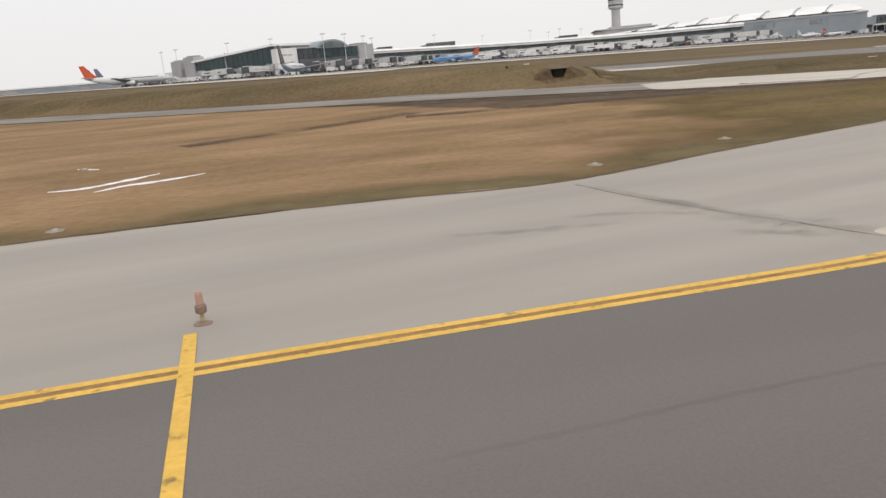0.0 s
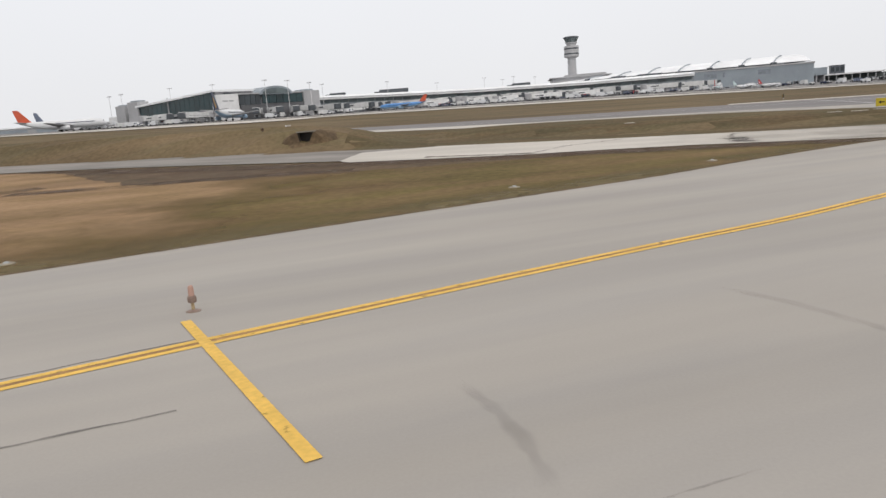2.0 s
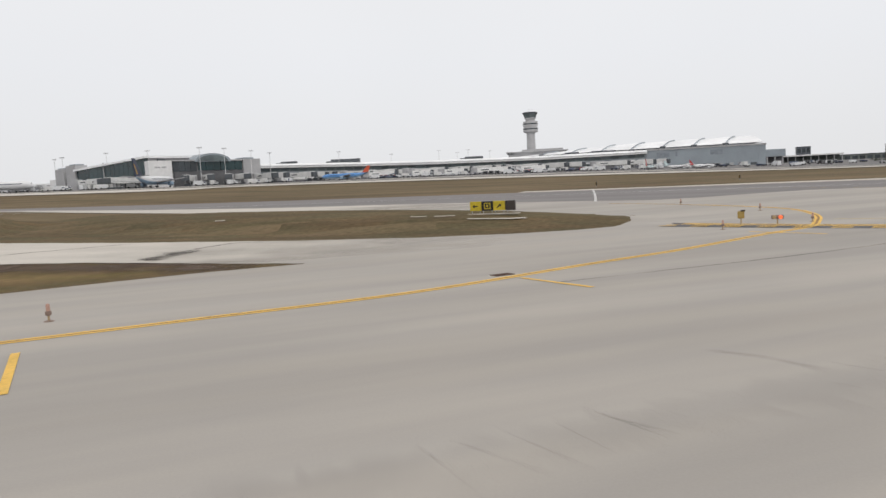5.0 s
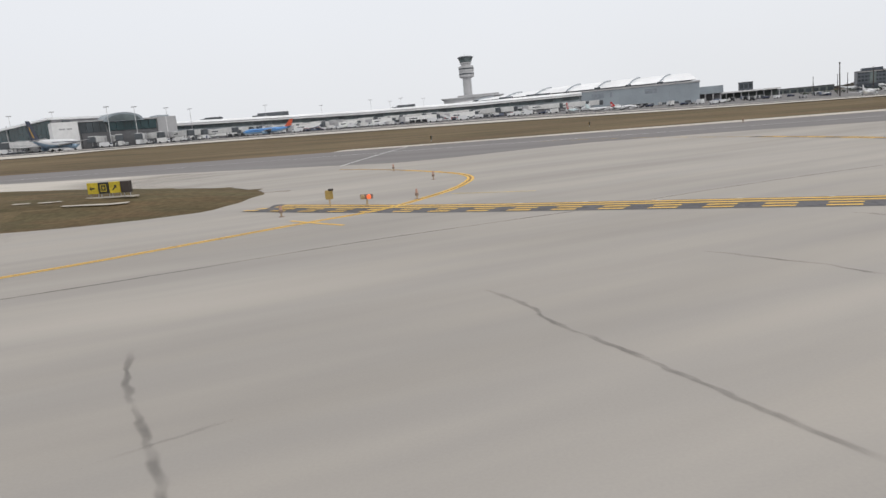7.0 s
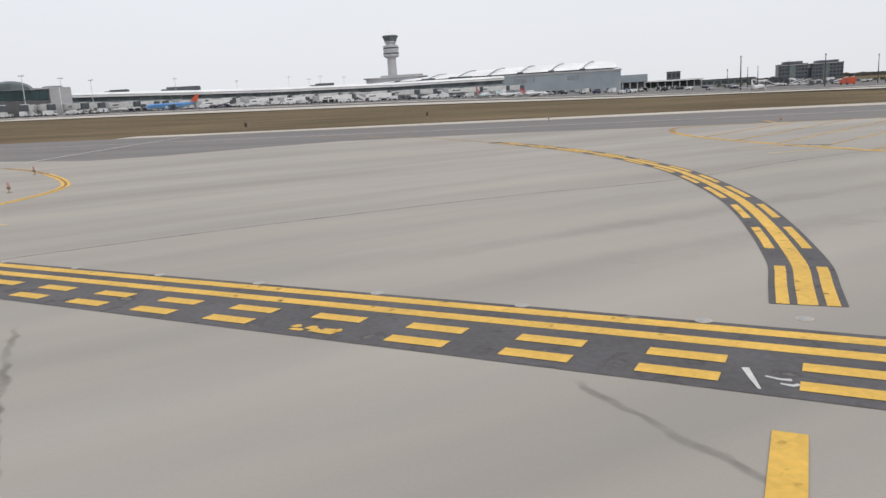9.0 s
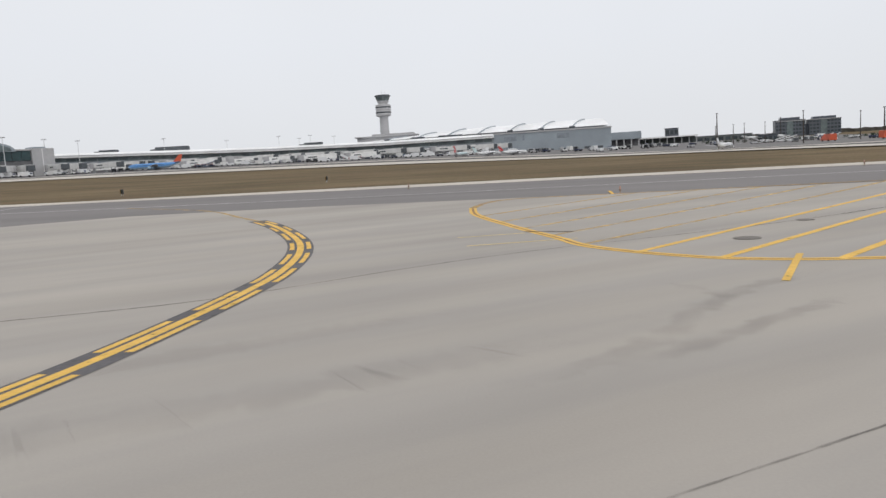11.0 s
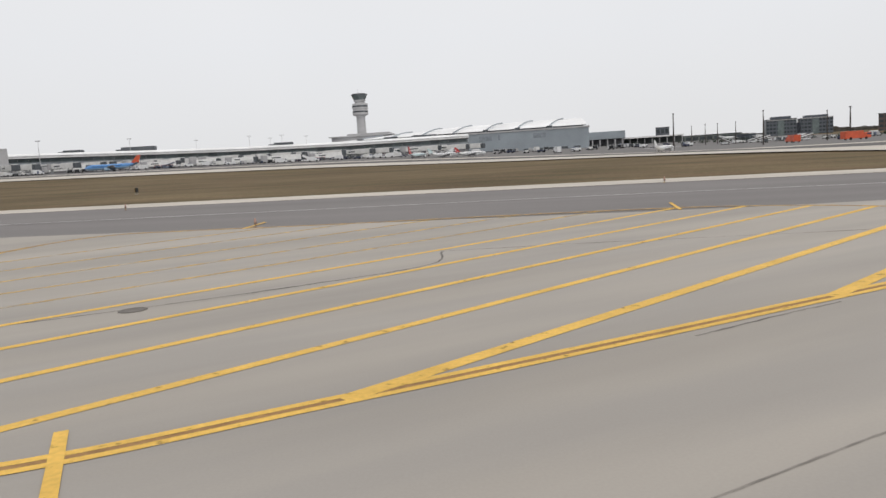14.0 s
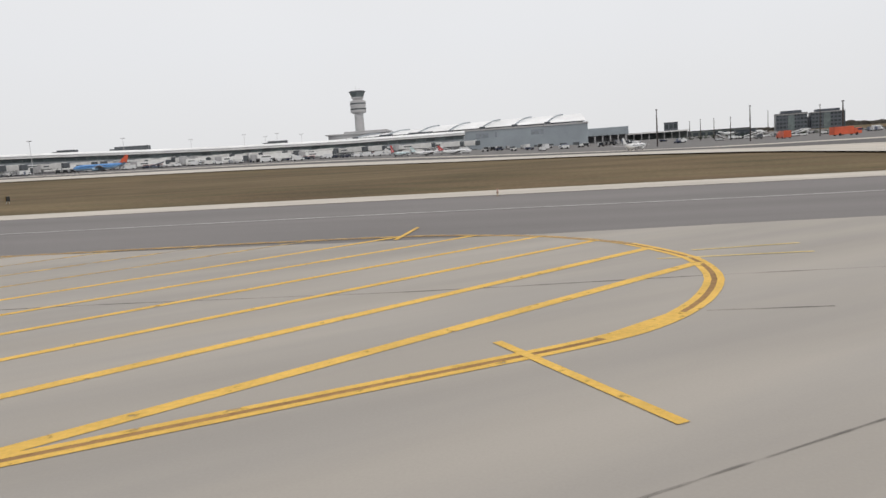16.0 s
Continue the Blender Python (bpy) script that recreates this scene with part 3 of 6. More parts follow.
for pts in ([(66.07, 37.03), (66.95, 35.20), (67.21, 34.10), (68.06, 32.33), (68.62, 30.99), (69.31, 29.43), (69.95, 28.01)], [(59.49, 34.45), (60.48, 32.15), (61.75, 30.04), (62.85, 28.00), (63.64, 25.72)],
            [(71.36, 39.42), (72.07, 38.55), (72.76, 37.47), (73.26, 36.83), (73.59, 35.93), (74.08, 35.33), (74.52, 34.37), (74.81, 33.73), (75.15, 32.98), (75.5, 32.1)], [(77.0, 43.7), (77.7, 42.1), (78.4, 40.7), (79.2, 39.1), (79.9, 37.8), (80.35, 36.9), (80.7, 36.1), (81.2, 35.2), (81.9, 34.0)],
            [(86.27, 39.4), (86.5, 38.75), (86.8, 38.15), (87.02, 37.55), (87.3, 37.1), (87.9, 35.6)], [(30.42, 20.65), (31.69, 18.62), (32.20, 16.92), (32.87, 15.25)], [(56.03, 27.39), (56.35, 26.39), (56.76, 25.54), (57.03, 24.84), (57.25, 24.17)]):
    crack(pts, 0.17, SEALANT, wobble=0.13)
for pts in ([(-1.6, -1.0), (0.04, -0.29), (1.04, 0.13), (1.86, 0.47), (4.4, 1.5)], [(0.2, -1.0), (1.43, -0.47), (3.2, 0.3), (6.0, 1.5)], [(26.03, 16.11), (26.72, 14.75), (27.56, 13.14)], [(20.15, 14.16), (20.96, 12.44), (21.53, 10.48)], [(13.94, 12.36), (14.81, 11.04), (15.44, 9.72), (15.83, 8.86), (16.15, 8.02)], [(9.47, 8.00), (10.03, 6.99), (10.48, 5.90), (10.72, 4.69)],
            [(3.27, 6.39), (3.96, 5.04), (4.59, 3.70), (5.13, 2.49), (5.63, 1.51)], [(48.46, 26.72), (49.48, 25.88), (50.14, 24.83)], [(20.96, 12.44), (21.99, 13.04), (23.22, 13.73)]):
    crack(pts, 0.3 if pts[0][0] > 3 else 0.16, SCUFF, wobble=0.12 if pts[0][0] > 3 else 0.04)
for pts in ([(46.42, 36.84), (53.42, 40.42), (57.15, 42.53), (61.78, 45.36), (66.39, 47.55), (70.48, 49.39), (75.56, 52.20)], [(75.56, 52.20), (78.86, 53.88), (83.96, 56.11), (88.86, 57.94), (94.69, 59.48), (100.27, 63.14), (104.89, 65.64), (110.74, 67.68), (115.28, 69.45), (120.62, 72.07), (125.28, 75.21), (125.85, 78.74)],
            [(126.06, 78.83), (131.05, 78.56), (135.96, 77.97), (140.91, 77.40), (148.02, 77.09), (152.91, 76.72)], [(-1.03, 4.10), (1.28, 4.99), (3.44, 5.90), (5.95, 7.22)], [(-4.22, 2.83), (-2.98, 3.38), (-1.06, 4.14)], [(-0.22, 6.85), (0.91, 7.58), (2.77, 8.68)],
            [(130.48, 63.87), (131.96, 64.72), (134.26, 65.95)], [(0.08, 7.06), (2.13, 8.53), (4.78, 10.40)], [(146.70, 73.15), (149.19, 72.84)]):
    crack(pts, 0.09 if pts[0][0] < 20 or 130 < pts[0][0] < 131 else 0.13, JOINT, "joint", 0.05)
crack([(101.93, 45.02), (110.16, 48.90), (116.46, 51.80), (118.96, 53.05), (124.84, 55.74), (132.20, 59.62), (134.98, 60.91), (143.55, 65.26), (146.73, 66.85), (156.38, 71.66)], 0.065, TAR, "joint", 0.012)
crack([(5.50, 1.92), (7.86, 2.96), (12.74, 5.34)], 0.06, SEALANT, "joint", 0.03)
crack([(-15.73, -5.37), (-13.51, -4.55), (-11.19, -3.60), (-9.32, -2.9), (-6.44, -1.87), (-5.02, -1.38), (-3.55, -0.77)], 0.14, SCUFF, "joint", 0.04, 0.012)
crack([(-11.9, 10.6), (-11.04, 8.84), (-9.97, 7.08), (-9.08, 5.63), (-8.1, 4.33), (-7.31, 3.13), (-6.94, 2.6)], 0.075, JOINT, "joint", 0.06)
crack([(-12.31, 11.36), (-10.63, 8.50), (-9.08, 5.74), (-7.60, 3.46)], 0.5, SCUFF, "scuff", 0.1)
crack([(61.2, 29.2), (61.86, 29.73), (62.24, 30.03), (62.9, 30.6)], 0.12, SCUFF, "scuff", 0.05)
for pts, w in (([(107.32, 57.69), (107.87, 56.14), (108.09, 54.77)], 0.3), ([(101.71, 49.22), (104.43, 51.12), (105.63, 52.23), (107.29, 54.60), (109.48, 56.55), (112.22, 58.25)], 0.18), ([(103.79, 49.93), (106.64, 51.92), (108.24, 53.11), (110.83, 54.85)], 0.16),
               ([(118.60, 70.58), (122.64, 73.29), (125.50, 75.10)], 0.12)):
    crack(pts, w * (4.5 if 0.13 < w < 0.2 else 2.2), SCUFF, "scuff", 0.15, 0.004)


for pts, w in (([(-9.4, 6.0), (-8.2, 4.4), (-7.2, 3.1), (-6.6, 2.4)], 1.6), ([(-9.6, 3.7), (-8.6, 3.4), (-7.4, 2.9)], 0.6), ([(-6.1, 2.2), (-5.2, 2.95), (-4.0, 3.6), (-2.4, 4.6)], 0.8), ([(-12.5, 5.9), (-11, 6.0), (-9.2, 5.4)], 0.5),
               ([(-15.5, 4.7), (-13, 4.8), (-11, 5.2)], 0.5), ([(-10.8, 8.6), (-10.0, 7.2), (-9.3, 6.0)], 0.9), ([(84, 44), (96, 49), (108, 54.5)], 1.8), ([(80, 45.5), (92, 51), (104, 57)], 1.4), ([(30, 14), (44, 21), (56, 27.5)], 2.0)):
    crack(pts, w, DAMP if pts[0][0] < 0 else STAIN, "stain", 0.2, 0.003)


MUDDY = worn("mud_in_crack", (0.1, 0.075, 0.055), 0.85, 0.8)
crack([(9.8, 50.0), (11.6, 50.2), (12.7, 51.6), (14.2, 54.2), (16.5, 56.1), (19.6, 58.6)], 0.4, MUDDY, "crack", 0.25, 0.016)
crack([(105.5, 72.5), (106.4, 72.1), (107.0, 71.65), (107.6, 71.4)], 0.5, MUDDY, "crack", 0.12, 0.012)
SILT = worn("grey_silt_in_crack", (0.13, 0.118, 0.105), 0.62, 0.9)
crack([(29.2, 56.9), (27.3, 56.4), (26.2, 53.6), (25.8, 51.5)], 0.5, SILT, "crack", 0.25, 0.016)
crack([(26.3, 53.0), (25.9, 51.0), (25.7, 48.6)], 2.2, SILT, "stain", 0.5, 0.02)
crack([(4, 52.2), (8, 51.0), (12, 49.8)], 1.2, MUDDY, "crack", 0.3, 0.016)


# ---- drains, manholes, lights and signs ----
RUST = surface("rusty_iron", (0.1, 0.06, 0.045), 0.8, 0.3, vary=0.3, grain=12, stain=3, stain_dark=0.3)
PAD = surface("cast_concrete", (0.5, 0.46, 0.4), 0.9, vary=0.1, grain=10, stain=1.5, stain_dark=0.15, bump=0.3)
SALMON = surface("salmon_sleeve", (0.5, 0.31, 0.25), 0.5, vary=0.06, grain=20)
DARK_METAL = surface("dark_painted_metal", (0.06, 0.05, 0.045), 0.5, 0.2, vary=0.15, grain=20)
BROWN_METAL = surface("brown_painted_metal", (0.26, 0.185, 0.15), 0.5, 0.1, vary=0.15, grain=20)
TAN_METAL = surface("tan_painted_metal", (0.45, 0.34, 0.2), 0.6, vary=0.1, grain=20)
SIGN_YELLOW = surface("sign_yellow_face", (0.56, 0.43, 0.035), 0.5, vary=0.12, grain=5, stain=1.5, stain_dark=0.2)
DULL_AMBER = surface("dull_amber_face", (0.2, 0.125, 0.035), 0.6, vary=0.15, grain=6)
SIGN_PIT_BLACK = surface("sign_and_pit_black", (0.025, 0.025, 0.022), 0.4, vary=0.1, grain=5)
STEEL = surface("galvanised_steel", (0.42, 0.43, 0.44), 0.45, 0.7, vary=0.1, grain=8)


def drain(x, y, turn, wide, deep, rim, label):
    top = thing("drain", pose(x, y, lie(x, y), 0, 0, turn), label, "drain")
    turns = [2 * math.pi * k / 32 for k in range(32)]
    flat = [((wide / 2 + rim) * math.copysign(abs(math.cos(a)) ** 0.55, math.cos(a)), (deep / 2 + rim) * math.copysign(abs(math.sin(a)) ** 0.55, math.sin(a))) for a in turns]
    slab = ([(u, v, -0.02) for u, v in flat] + [(u, v, 0.007) for u, v in flat], [tuple(range(32, 64))] + [(k, (k + 1) % 32, 32 + (k + 1) % 32, 32 + k) for k in range(32)])
    part("surround", slab, PAD, top, "pale cast concrete surround")
    # Flat black plate under the slats; the drain's inner shade put into colour.
    part("pit_shade", box(-wide / 2, wide / 2, -deep / 2, deep / 2, 0.004, 0.010), SIGN_PIT_BLACK, top)
    part("frame", joined(*[( [(x0, y0, 0.01), (x1, y0, 0.01), (x1, y1, 0.01), (x0, y1, 0.01), (x0, y0, 0.03), (x1, y0, 0.03), (x1, y1, 0.03), (x0, y1, 0.03)],
                            [(4, 5, 6, 7), (0, 1, 5, 4), (1, 2, 6, 5), (2, 3, 7, 6), (3, 0, 4, 7)])
                           for x0, x1, y0, y1 in ((-wide / 2, wide / 2, -deep / 2, -deep / 2 + 0.05), (-wide / 2, wide / 2, deep / 2 - 0.05, deep / 2), (-wide / 2, -wide / 2 + 0.05, -deep / 2, deep / 2), (wide / 2 - 0.05, wide / 2, -deep / 2, deep / 2))]), RUST, top)
    me = mesh_of("slat", *lathe([(0.016, -deep / 2), (0.016, deep / 2)], 6), RUST)
    n = int(wide / 0.055)
    for k in range(n):
        ob = new("slat", me)
        ob.parent = top
        ob.matrix_basis = pose(-wide / 2 + (k + 0.5) * wide / n, 0, 0.016, 90, 0, 0)
    return top


drain(-6.3, 2.98, 34, 0.8, 0.48, 0.24, "rusty storm drain grate in a pale concrete surround")
drain(44.45, 39.25, 33, 0.8, 0.5, 0.1, "dark storm drain grate beside the edge line")


COVER = surface("worn_grey_iron", (0.17, 0.155, 0.14), 0.7, 0.2, vary=0.2, grain=14, stain=3, stain_dark=0.25)


def manhole(x, y, r):
    top = thing("manhole", pose(x, y, lie(x, y) + 0.004), "round dark iron manhole cover set in concrete", "manhole", "manholes")
    part("ring", lathe([(r, 0.0), (r, 0.012), (r - 0.06, 0.014), (r - 0.065, 0.006)], 28), COVER, top)
    part("cover", lathe([(r - 0.08, 0.0), (r - 0.08, 0.011), (r - 0.1, 0.014)], 28), COVER, top)
    return top


for x, y, r in ((112.83, 65.36, 0.5), (117.43, 70.17, 0.38)):
    manhole(x, y, r)


def flush_light(x, y, turn):
    top = thing("pavement_light", pose(x, y, lie(x, y) + 0.003, 0, 0, turn), "flush round metal lamp set in the pavement", "light", "flush pavement lights")
    part("rim", lathe([(0.13, 0.0), (0.13, 0.004), (0.115, 0.007), (0.1, 0.007)], 20), PAD, top)
    part("body", lathe([(0.1, 0.003), (0.095, 0.012), (0.06, 0.018)], 16), STEEL, top)
    part("lens", box(-0.035, 0.035, -0.075, -0.03, 0.012, 0.02, 0.004), PAD, top, "pale lens window")
    return top


lamp_0 = flush_light(*along(3.22, 2.43), 0)
for k in (-9, -8, -7, -6, -5, -4, -3, -2, -1, 1, 2, 3, 4, 5):
    x, y = along(3.22 + 3.0 * k, 2.43)
    copy_thing(lamp_0, pose(x, y, lie(x, y) + 0.003, 0, 0, 10 * k))
copy_thing(lamp_0, pose(90.2, 41.1, lie(90.2, 41.1) + 0.003))


def edge_light(x, y, lean, label="salmon and brown taxiway edge light on a thin tan stem"):
    top = thing("edge_light", pose(x, y, lie(x, y) - 0.01, lean, lean * 0.6, 20), label, "light", "taxiway edge lights")
    part("base", lathe([(0.15, 0), (0.15, 0.02), (0.11, 0.035), (0.05, 0.05)], 16), BROWN_METAL, top)
    part("stem", lathe([(0.035, 0.04), (0.032, 0.19), (0.05, 0.2)], 12), TAN_METAL, top)
    part("body", lathe([(0.08, 0.195), (0.09, 0.21), (0.09, 0.31), (0.07, 0.33)], 14), BROWN_METAL, top)
    part("sleeve", lathe([(0.055, 0.325), (0.06, 0.34), (0.056, 0.5), (0.042, 0.54), (0.01, 0.55)], 12), SALMON, top)
    return top


first = edge_light(-18.38, -0.53, 0)
for x, y in ((3.87, 12.40), (30.99, 32.55), (56.89, 55.13), (63.05, 58.25), (63.35, 68.5), (59.76, 78.07), (115.14, 92.56), (98.9, 113.0), (144.4, 111.4)):
    copy_thing(first, pose(x, y, lie(x, y) - 0.01, 0, 0, x * 7))


GREY_PAD = surface("dusty_concrete", (0.3, 0.265, 0.21), 0.9, vary=0.15, grain=10, stain=1.5, stain_dark=0.25, bump=0.3)


def base_pad(x, y, r=0.27):
    top = thing("ground_light", pose(x, y, lie(x, y) - 0.05), "round dusty concrete pad with a grey lamp in grass", "light", "flush lights in grass")
    part("disc", lathe([(r, 0), (r, 0.05), (r - 0.03, 0.065), (0.12, 0.07)], 20), GREY_PAD, top)
    part("cap", lathe([(0.1, 0.068), (0.09, 0.1), (0.05, 0.115)], 12), STEEL, top, "grey metal cap")
    return top


pad = base_pad(-26.90, 8.40)
for x, y in ((-10.97, 14.58), (-5.41, 19.57), (10.43, 31.96), (20.87, 38.42), (-35.31, 23.37)):
    copy_thing(pad, pose(x, y, lie(x, y) - 0.05))


def arrow(cx, cz, size, turn, y):
    """A flat arrow on a sign face, pointing at turn degrees from the right."""
    pts = [(-0.5, -0.1), (0.1, -0.1), (0.1, -0.32), (0.5, 0), (0.1, 0.32), (0.1, 0.1), (-0.5, 0.1)]
    c, s = math.cos(radians(turn)), math.sin(radians(turn))
    flat = [(cx + size * (c * a - s * b), y, cz + size * (s * a + c * b)) for a, b in pts]
    return flat, [(0, 1, 5, 6), (2, 3, 4), (1, 2, 4, 5)]


sign = thing("guidance_sign", pose(41.9, 66.2, lie(43, 65.8) - 0.05, 0, 0, -20), "yellow and black airfield guidance sign on short legs", "sign")
part("pad", box(-0.2, 3.8, -0.2, 0.3, 0, 0.065, 0.0), PAD, sign, "pale concrete footing")
for k, face in enumerate((SIGN_YELLOW, SIGN_PIT_BLACK, SIGN_YELLOW)):
    x0 = 0.92 * k
    panel = part("panel", box(x0, x0 + 0.9, -0.1, 0.1, 0.28, 0.97, 0.02), face, sign, ("yellow sign panel", "black sign panel", "yellow sign panel")[k])
    for d in (0.12, 0.78):
        part("leg", lathe([(0.022, 0.06), (0.022, 0.3)], 8, x0 + d, 0.0), STEEL, sign)
part("symbol", arrow(0.42, 0.62, 0.46, 180, -0.104), SIGN_PIT_BLACK, sign)
part("symbol", arrow(2.3, 0.62, 0.46, 40, -0.104), SIGN_PIT_BLACK, sign)
ring = []
for x0, x1, z0, z1 in ((1.12, 1.62, 0.4, 0.45), (1.12, 1.62, 0.8, 0.85), (1.12, 1.18, 0.45, 0.8), (1.56, 1.62, 0.45, 0.8), (1.3, 1.44, 0.54, 0.71)):
    ring.append(([(x0, -0.104, z0), (x1, -0.104, z0), (x1, -0.104, z1), (x0, -0.104, z1)], [(0, 1, 2, 3)]))
part("symbol", joined(*ring), SIGN_YELLOW, sign)
# Dark box added in place of the thick sign's side face.
part("side_face", box(2.79, 3.5, -0.12, 0.12, 0.27, 0.97, 0.02), DARK_METAL, sign, "dark blank end of the sign")
for d in (2.9, 3.4):
    part("leg", lathe([(0.022, 0.06), (0.022, 0.28)], 8, d, 0.0), STEEL, sign)

for pts in ([(37.5, 65.2), (38.1, 65.1), (38.7, 65.1)], [(39.3, 64.95), (40.0, 64.9), (40.8, 65.0)], [(21.0, 69.2), (21.5, 69.1), (21.9, 69.05)]):
    tagged(part("concrete_slab", ribbon(pts, 0.16, -0.16, 0.02, wander=0.08), PAD), "small pale concrete slab flush in the grass", "slab", "slabs in the grass")
slab_0 = part("concrete_slab", ribbon([(41.8, 63.15), (43.5, 62.95), (44.8, 62.8), (45.9, 63.0)], 0.2, -0.2, 0.02, wander=0.1), PAD)
tagged(slab_0, "narrow pale concrete slab flush in the grass", "slab")
post = thing("marker_sign", pose(58.7, 57.75, lie(58.7, 57.75) - 0.03), "small yellow sign board on a thin post", "sign")
part("foot", lathe([(0.14, 0), (0.14, 0.03), (0.05, 0.05)], 14), DARK_METAL, post)
part("post", lathe([(0.035, 0.03), (0.035, 0.5)], 10), TAN_METAL, post)
part("board", box(-0.2, 0.2, -0.05, 0.05, 0.4, 0.86, 0.06), surface("olive_yellow_board", (0.4, 0.29, 0.1), 0.5, vary=0.15, grain=6), post)
part("hood", box(-0.02, 0.24, -0.09, 0.06, 0.82, 0.92, 0.02), DARK_METAL, post)

LIT_ORANGE = surface("lit_orange_lens", (0.8, 0.16, 0.04), 0.4, vary=0.05, grain=5)
LIT_ORANGE.node_tree.nodes["Principled BSDF"].inputs["Emission Color"].default_value = (1.0, 0.17, 0.08, 1)
LIT_ORANGE.node_tree.nodes["Principled BSDF"].inputs["Emission Strength"].default_value = 0.7
guard = thing("guard_light", pose(60.65, 57.25, lie(60.65, 57.25) - 0.01, 0, 0, -20), "twin runway guard light with one orange lens lit", "light")
part("stand", joined(lathe([(0.15, 0), (0.15, 0.03), (0.04, 0.05), (0.04, 0.3)], 12), lathe([(0.03, 0.28), (0.03, 0.36)], 8)), TAN_METAL, guard)
part("housing", box(-0.34, 0.34, -0.07, 0.08, 0.32, 0.56, 0.05), BROWN_METAL, guard)
for x, glow in ((-0.17, TAN_METAL), (0.17, LIT_ORANGE)):
    lamp = part("lens", lathe([(0.12, 0.0), (0.12, 0.03), (0.09, 0.06), (0.03, 0.07)], 16), glow, guard, "round orange lens, lit" if x > 0 else "round amber lens, unlit")
    lamp.matrix_basis = pose(x, -0.06, 0.43, 90, 0, 0)

for x, y in ((59.4, 138.0), (85.7, 147.2)):
    z = lie(x, y) - 0.05
    sg = thing("distance_sign", pose(x, y, z, 0, 0, -97), "small dark and amber airfield sign in the grass", "sign", "small signs in the grass")
    part("face", box(-0.26, 0.26, -0.12, -0.02, 0.3, 0.86, 0.03), DULL_AMBER, sg, "dull amber front face")
    part("back", box(-0.28, 0.28, -0.02, 0.12, 0.28, 0.9, 0.03), SIGN_PIT_BLACK, sg, "black back")
    part("leg", lathe([(0.03, 0.0), (0.03, 0.32)], 8, -0.25), STEEL, sg)
    part("leg", lathe([(0.03, 0.0), (0.03, 0.32)], 8, 0.25), STEEL, sg)

WEATHERED = surface("weathered_concrete", (0.1, 0.088, 0.075), 0.9, vary=0.2, grain=4, stain=1.0, stain_dark=0.3, bump=0.3)
PALE_EDGE = surface("pale_worn_concrete", (0.24, 0.22, 0.19), 0.9, vary=0.15, grain=5, stain=1.0, stain_dark=0.25, bump=0.3)
culvert = thing("culvert", pose(-9.7, 69.6, lie(-9.7, 69.6) - 0.05, 0, 0, -14), "dark concrete culvert opening in a grassy mound", "culvert")
# Near-black plate inside the mouth; the opening's shade is put into its colour.
HOLLOW = surface("hollow_shade", (0.03, 0.026, 0.024), 0.8, vary=0.2, grain=4, stain=1.0, stain_dark=0.3)
for x in (-1.0, 0.86):
    part("wall", box(x, x + 0.14, 0.02, 1.6, -0.2, 0.86, 0.03), WEATHERED, culvert)
part("lintel", box(-0.98, 0.98, -0.1, 1.2, 0.86, 0.98, 0.03), PALE_EDGE, culvert, "pale worn concrete lintel")
part("back", box(-0.86, 0.86, 0.5, 0.6, -0.2, 0.86), HOLLOW, culvert)


def earth(x0, x1, seed):
    """Earth heaped against the culvert's sides, with a mouth that narrows towards the ground."""
    turned = pose(-9.7, 69.6, lie(-9.7, 69.6) - 0.05, 0, 0, -14)
    verts, faces, columns = [], [], [k / 8 for k in range(-24, 25)]
    rows_ = ((-1.6, 0.0, 0.5), (-0.35, 0.0, 0.5), (-0.06, 0.84, 0.9), (0.5, 0.98, 0.9), (1.3, 1.02, 0.9), (3.0, 0.9, 0.9))
    for i, s in enumerate(columns):
        for y, h, mouth in rows_:
            x = s * mouth if abs(s) <= 1 else math.copysign(mouth + (abs(s) - 1) / 2 * ((-x0 if s < 0 else x1) - mouth), s)
            away = smooth(1.0, 3.0, abs(s))
            q = turned @ Vector((x, y, 0))
            land = lie(q.x, q.y) - q.z - 0.06
            rough = 0.12 * noise.noise((x * 1.3 + seed, y * 1.1, seed)) * (abs(s) > 1)
            top = land - 0.3 if y < -1 else land + 0.1 if y < -0.1 else h + rough
            verts.append((x, y, max(land - 0.25, top * (1 - away) + (land - 0.3) * away)))
        if i:
            for k in range(len(rows_) - 1):
                if k == 1 and abs(s + columns[i - 1]) < 1.9:
                    continue
                p = len(rows_) * i + k
                faces.append((p - len(rows_), p, p + 1, p - len(rows_) + 1))
    return verts, faces


part("earth_bank", earth(-3.4, 2.8, 1), BARE, culvert, "slumped bare earth bank")


def marker_post(x, y, high):
    top = thing("marker_post", pose(x, y, lie(x, y) - 0.1), "short dark marker post on a grassy mound", "post", "marker posts")
    part("post", lathe([(0.07, 0), (0.07, high), (0.05, high + 0.04)], 10), DARK_METAL, top)
    part("plate", box(-0.16, 0.16, -0.09, -0.06, high - 0.25, high, 0.01), RUST, top, "rusty square plate")


for x, y, high in ((-15.2, 73.2, 0.32),):
    marker_post(x, y, high)

# Thin blue-white patches lying slightly raised on the grass.
PATCH_WHITE = surface("patch_white", (0.78, 0.8, 0.83), 0.6, vary=0.06, grain=6, stain=1.2, stain_dark=0.1, bump=0.4)


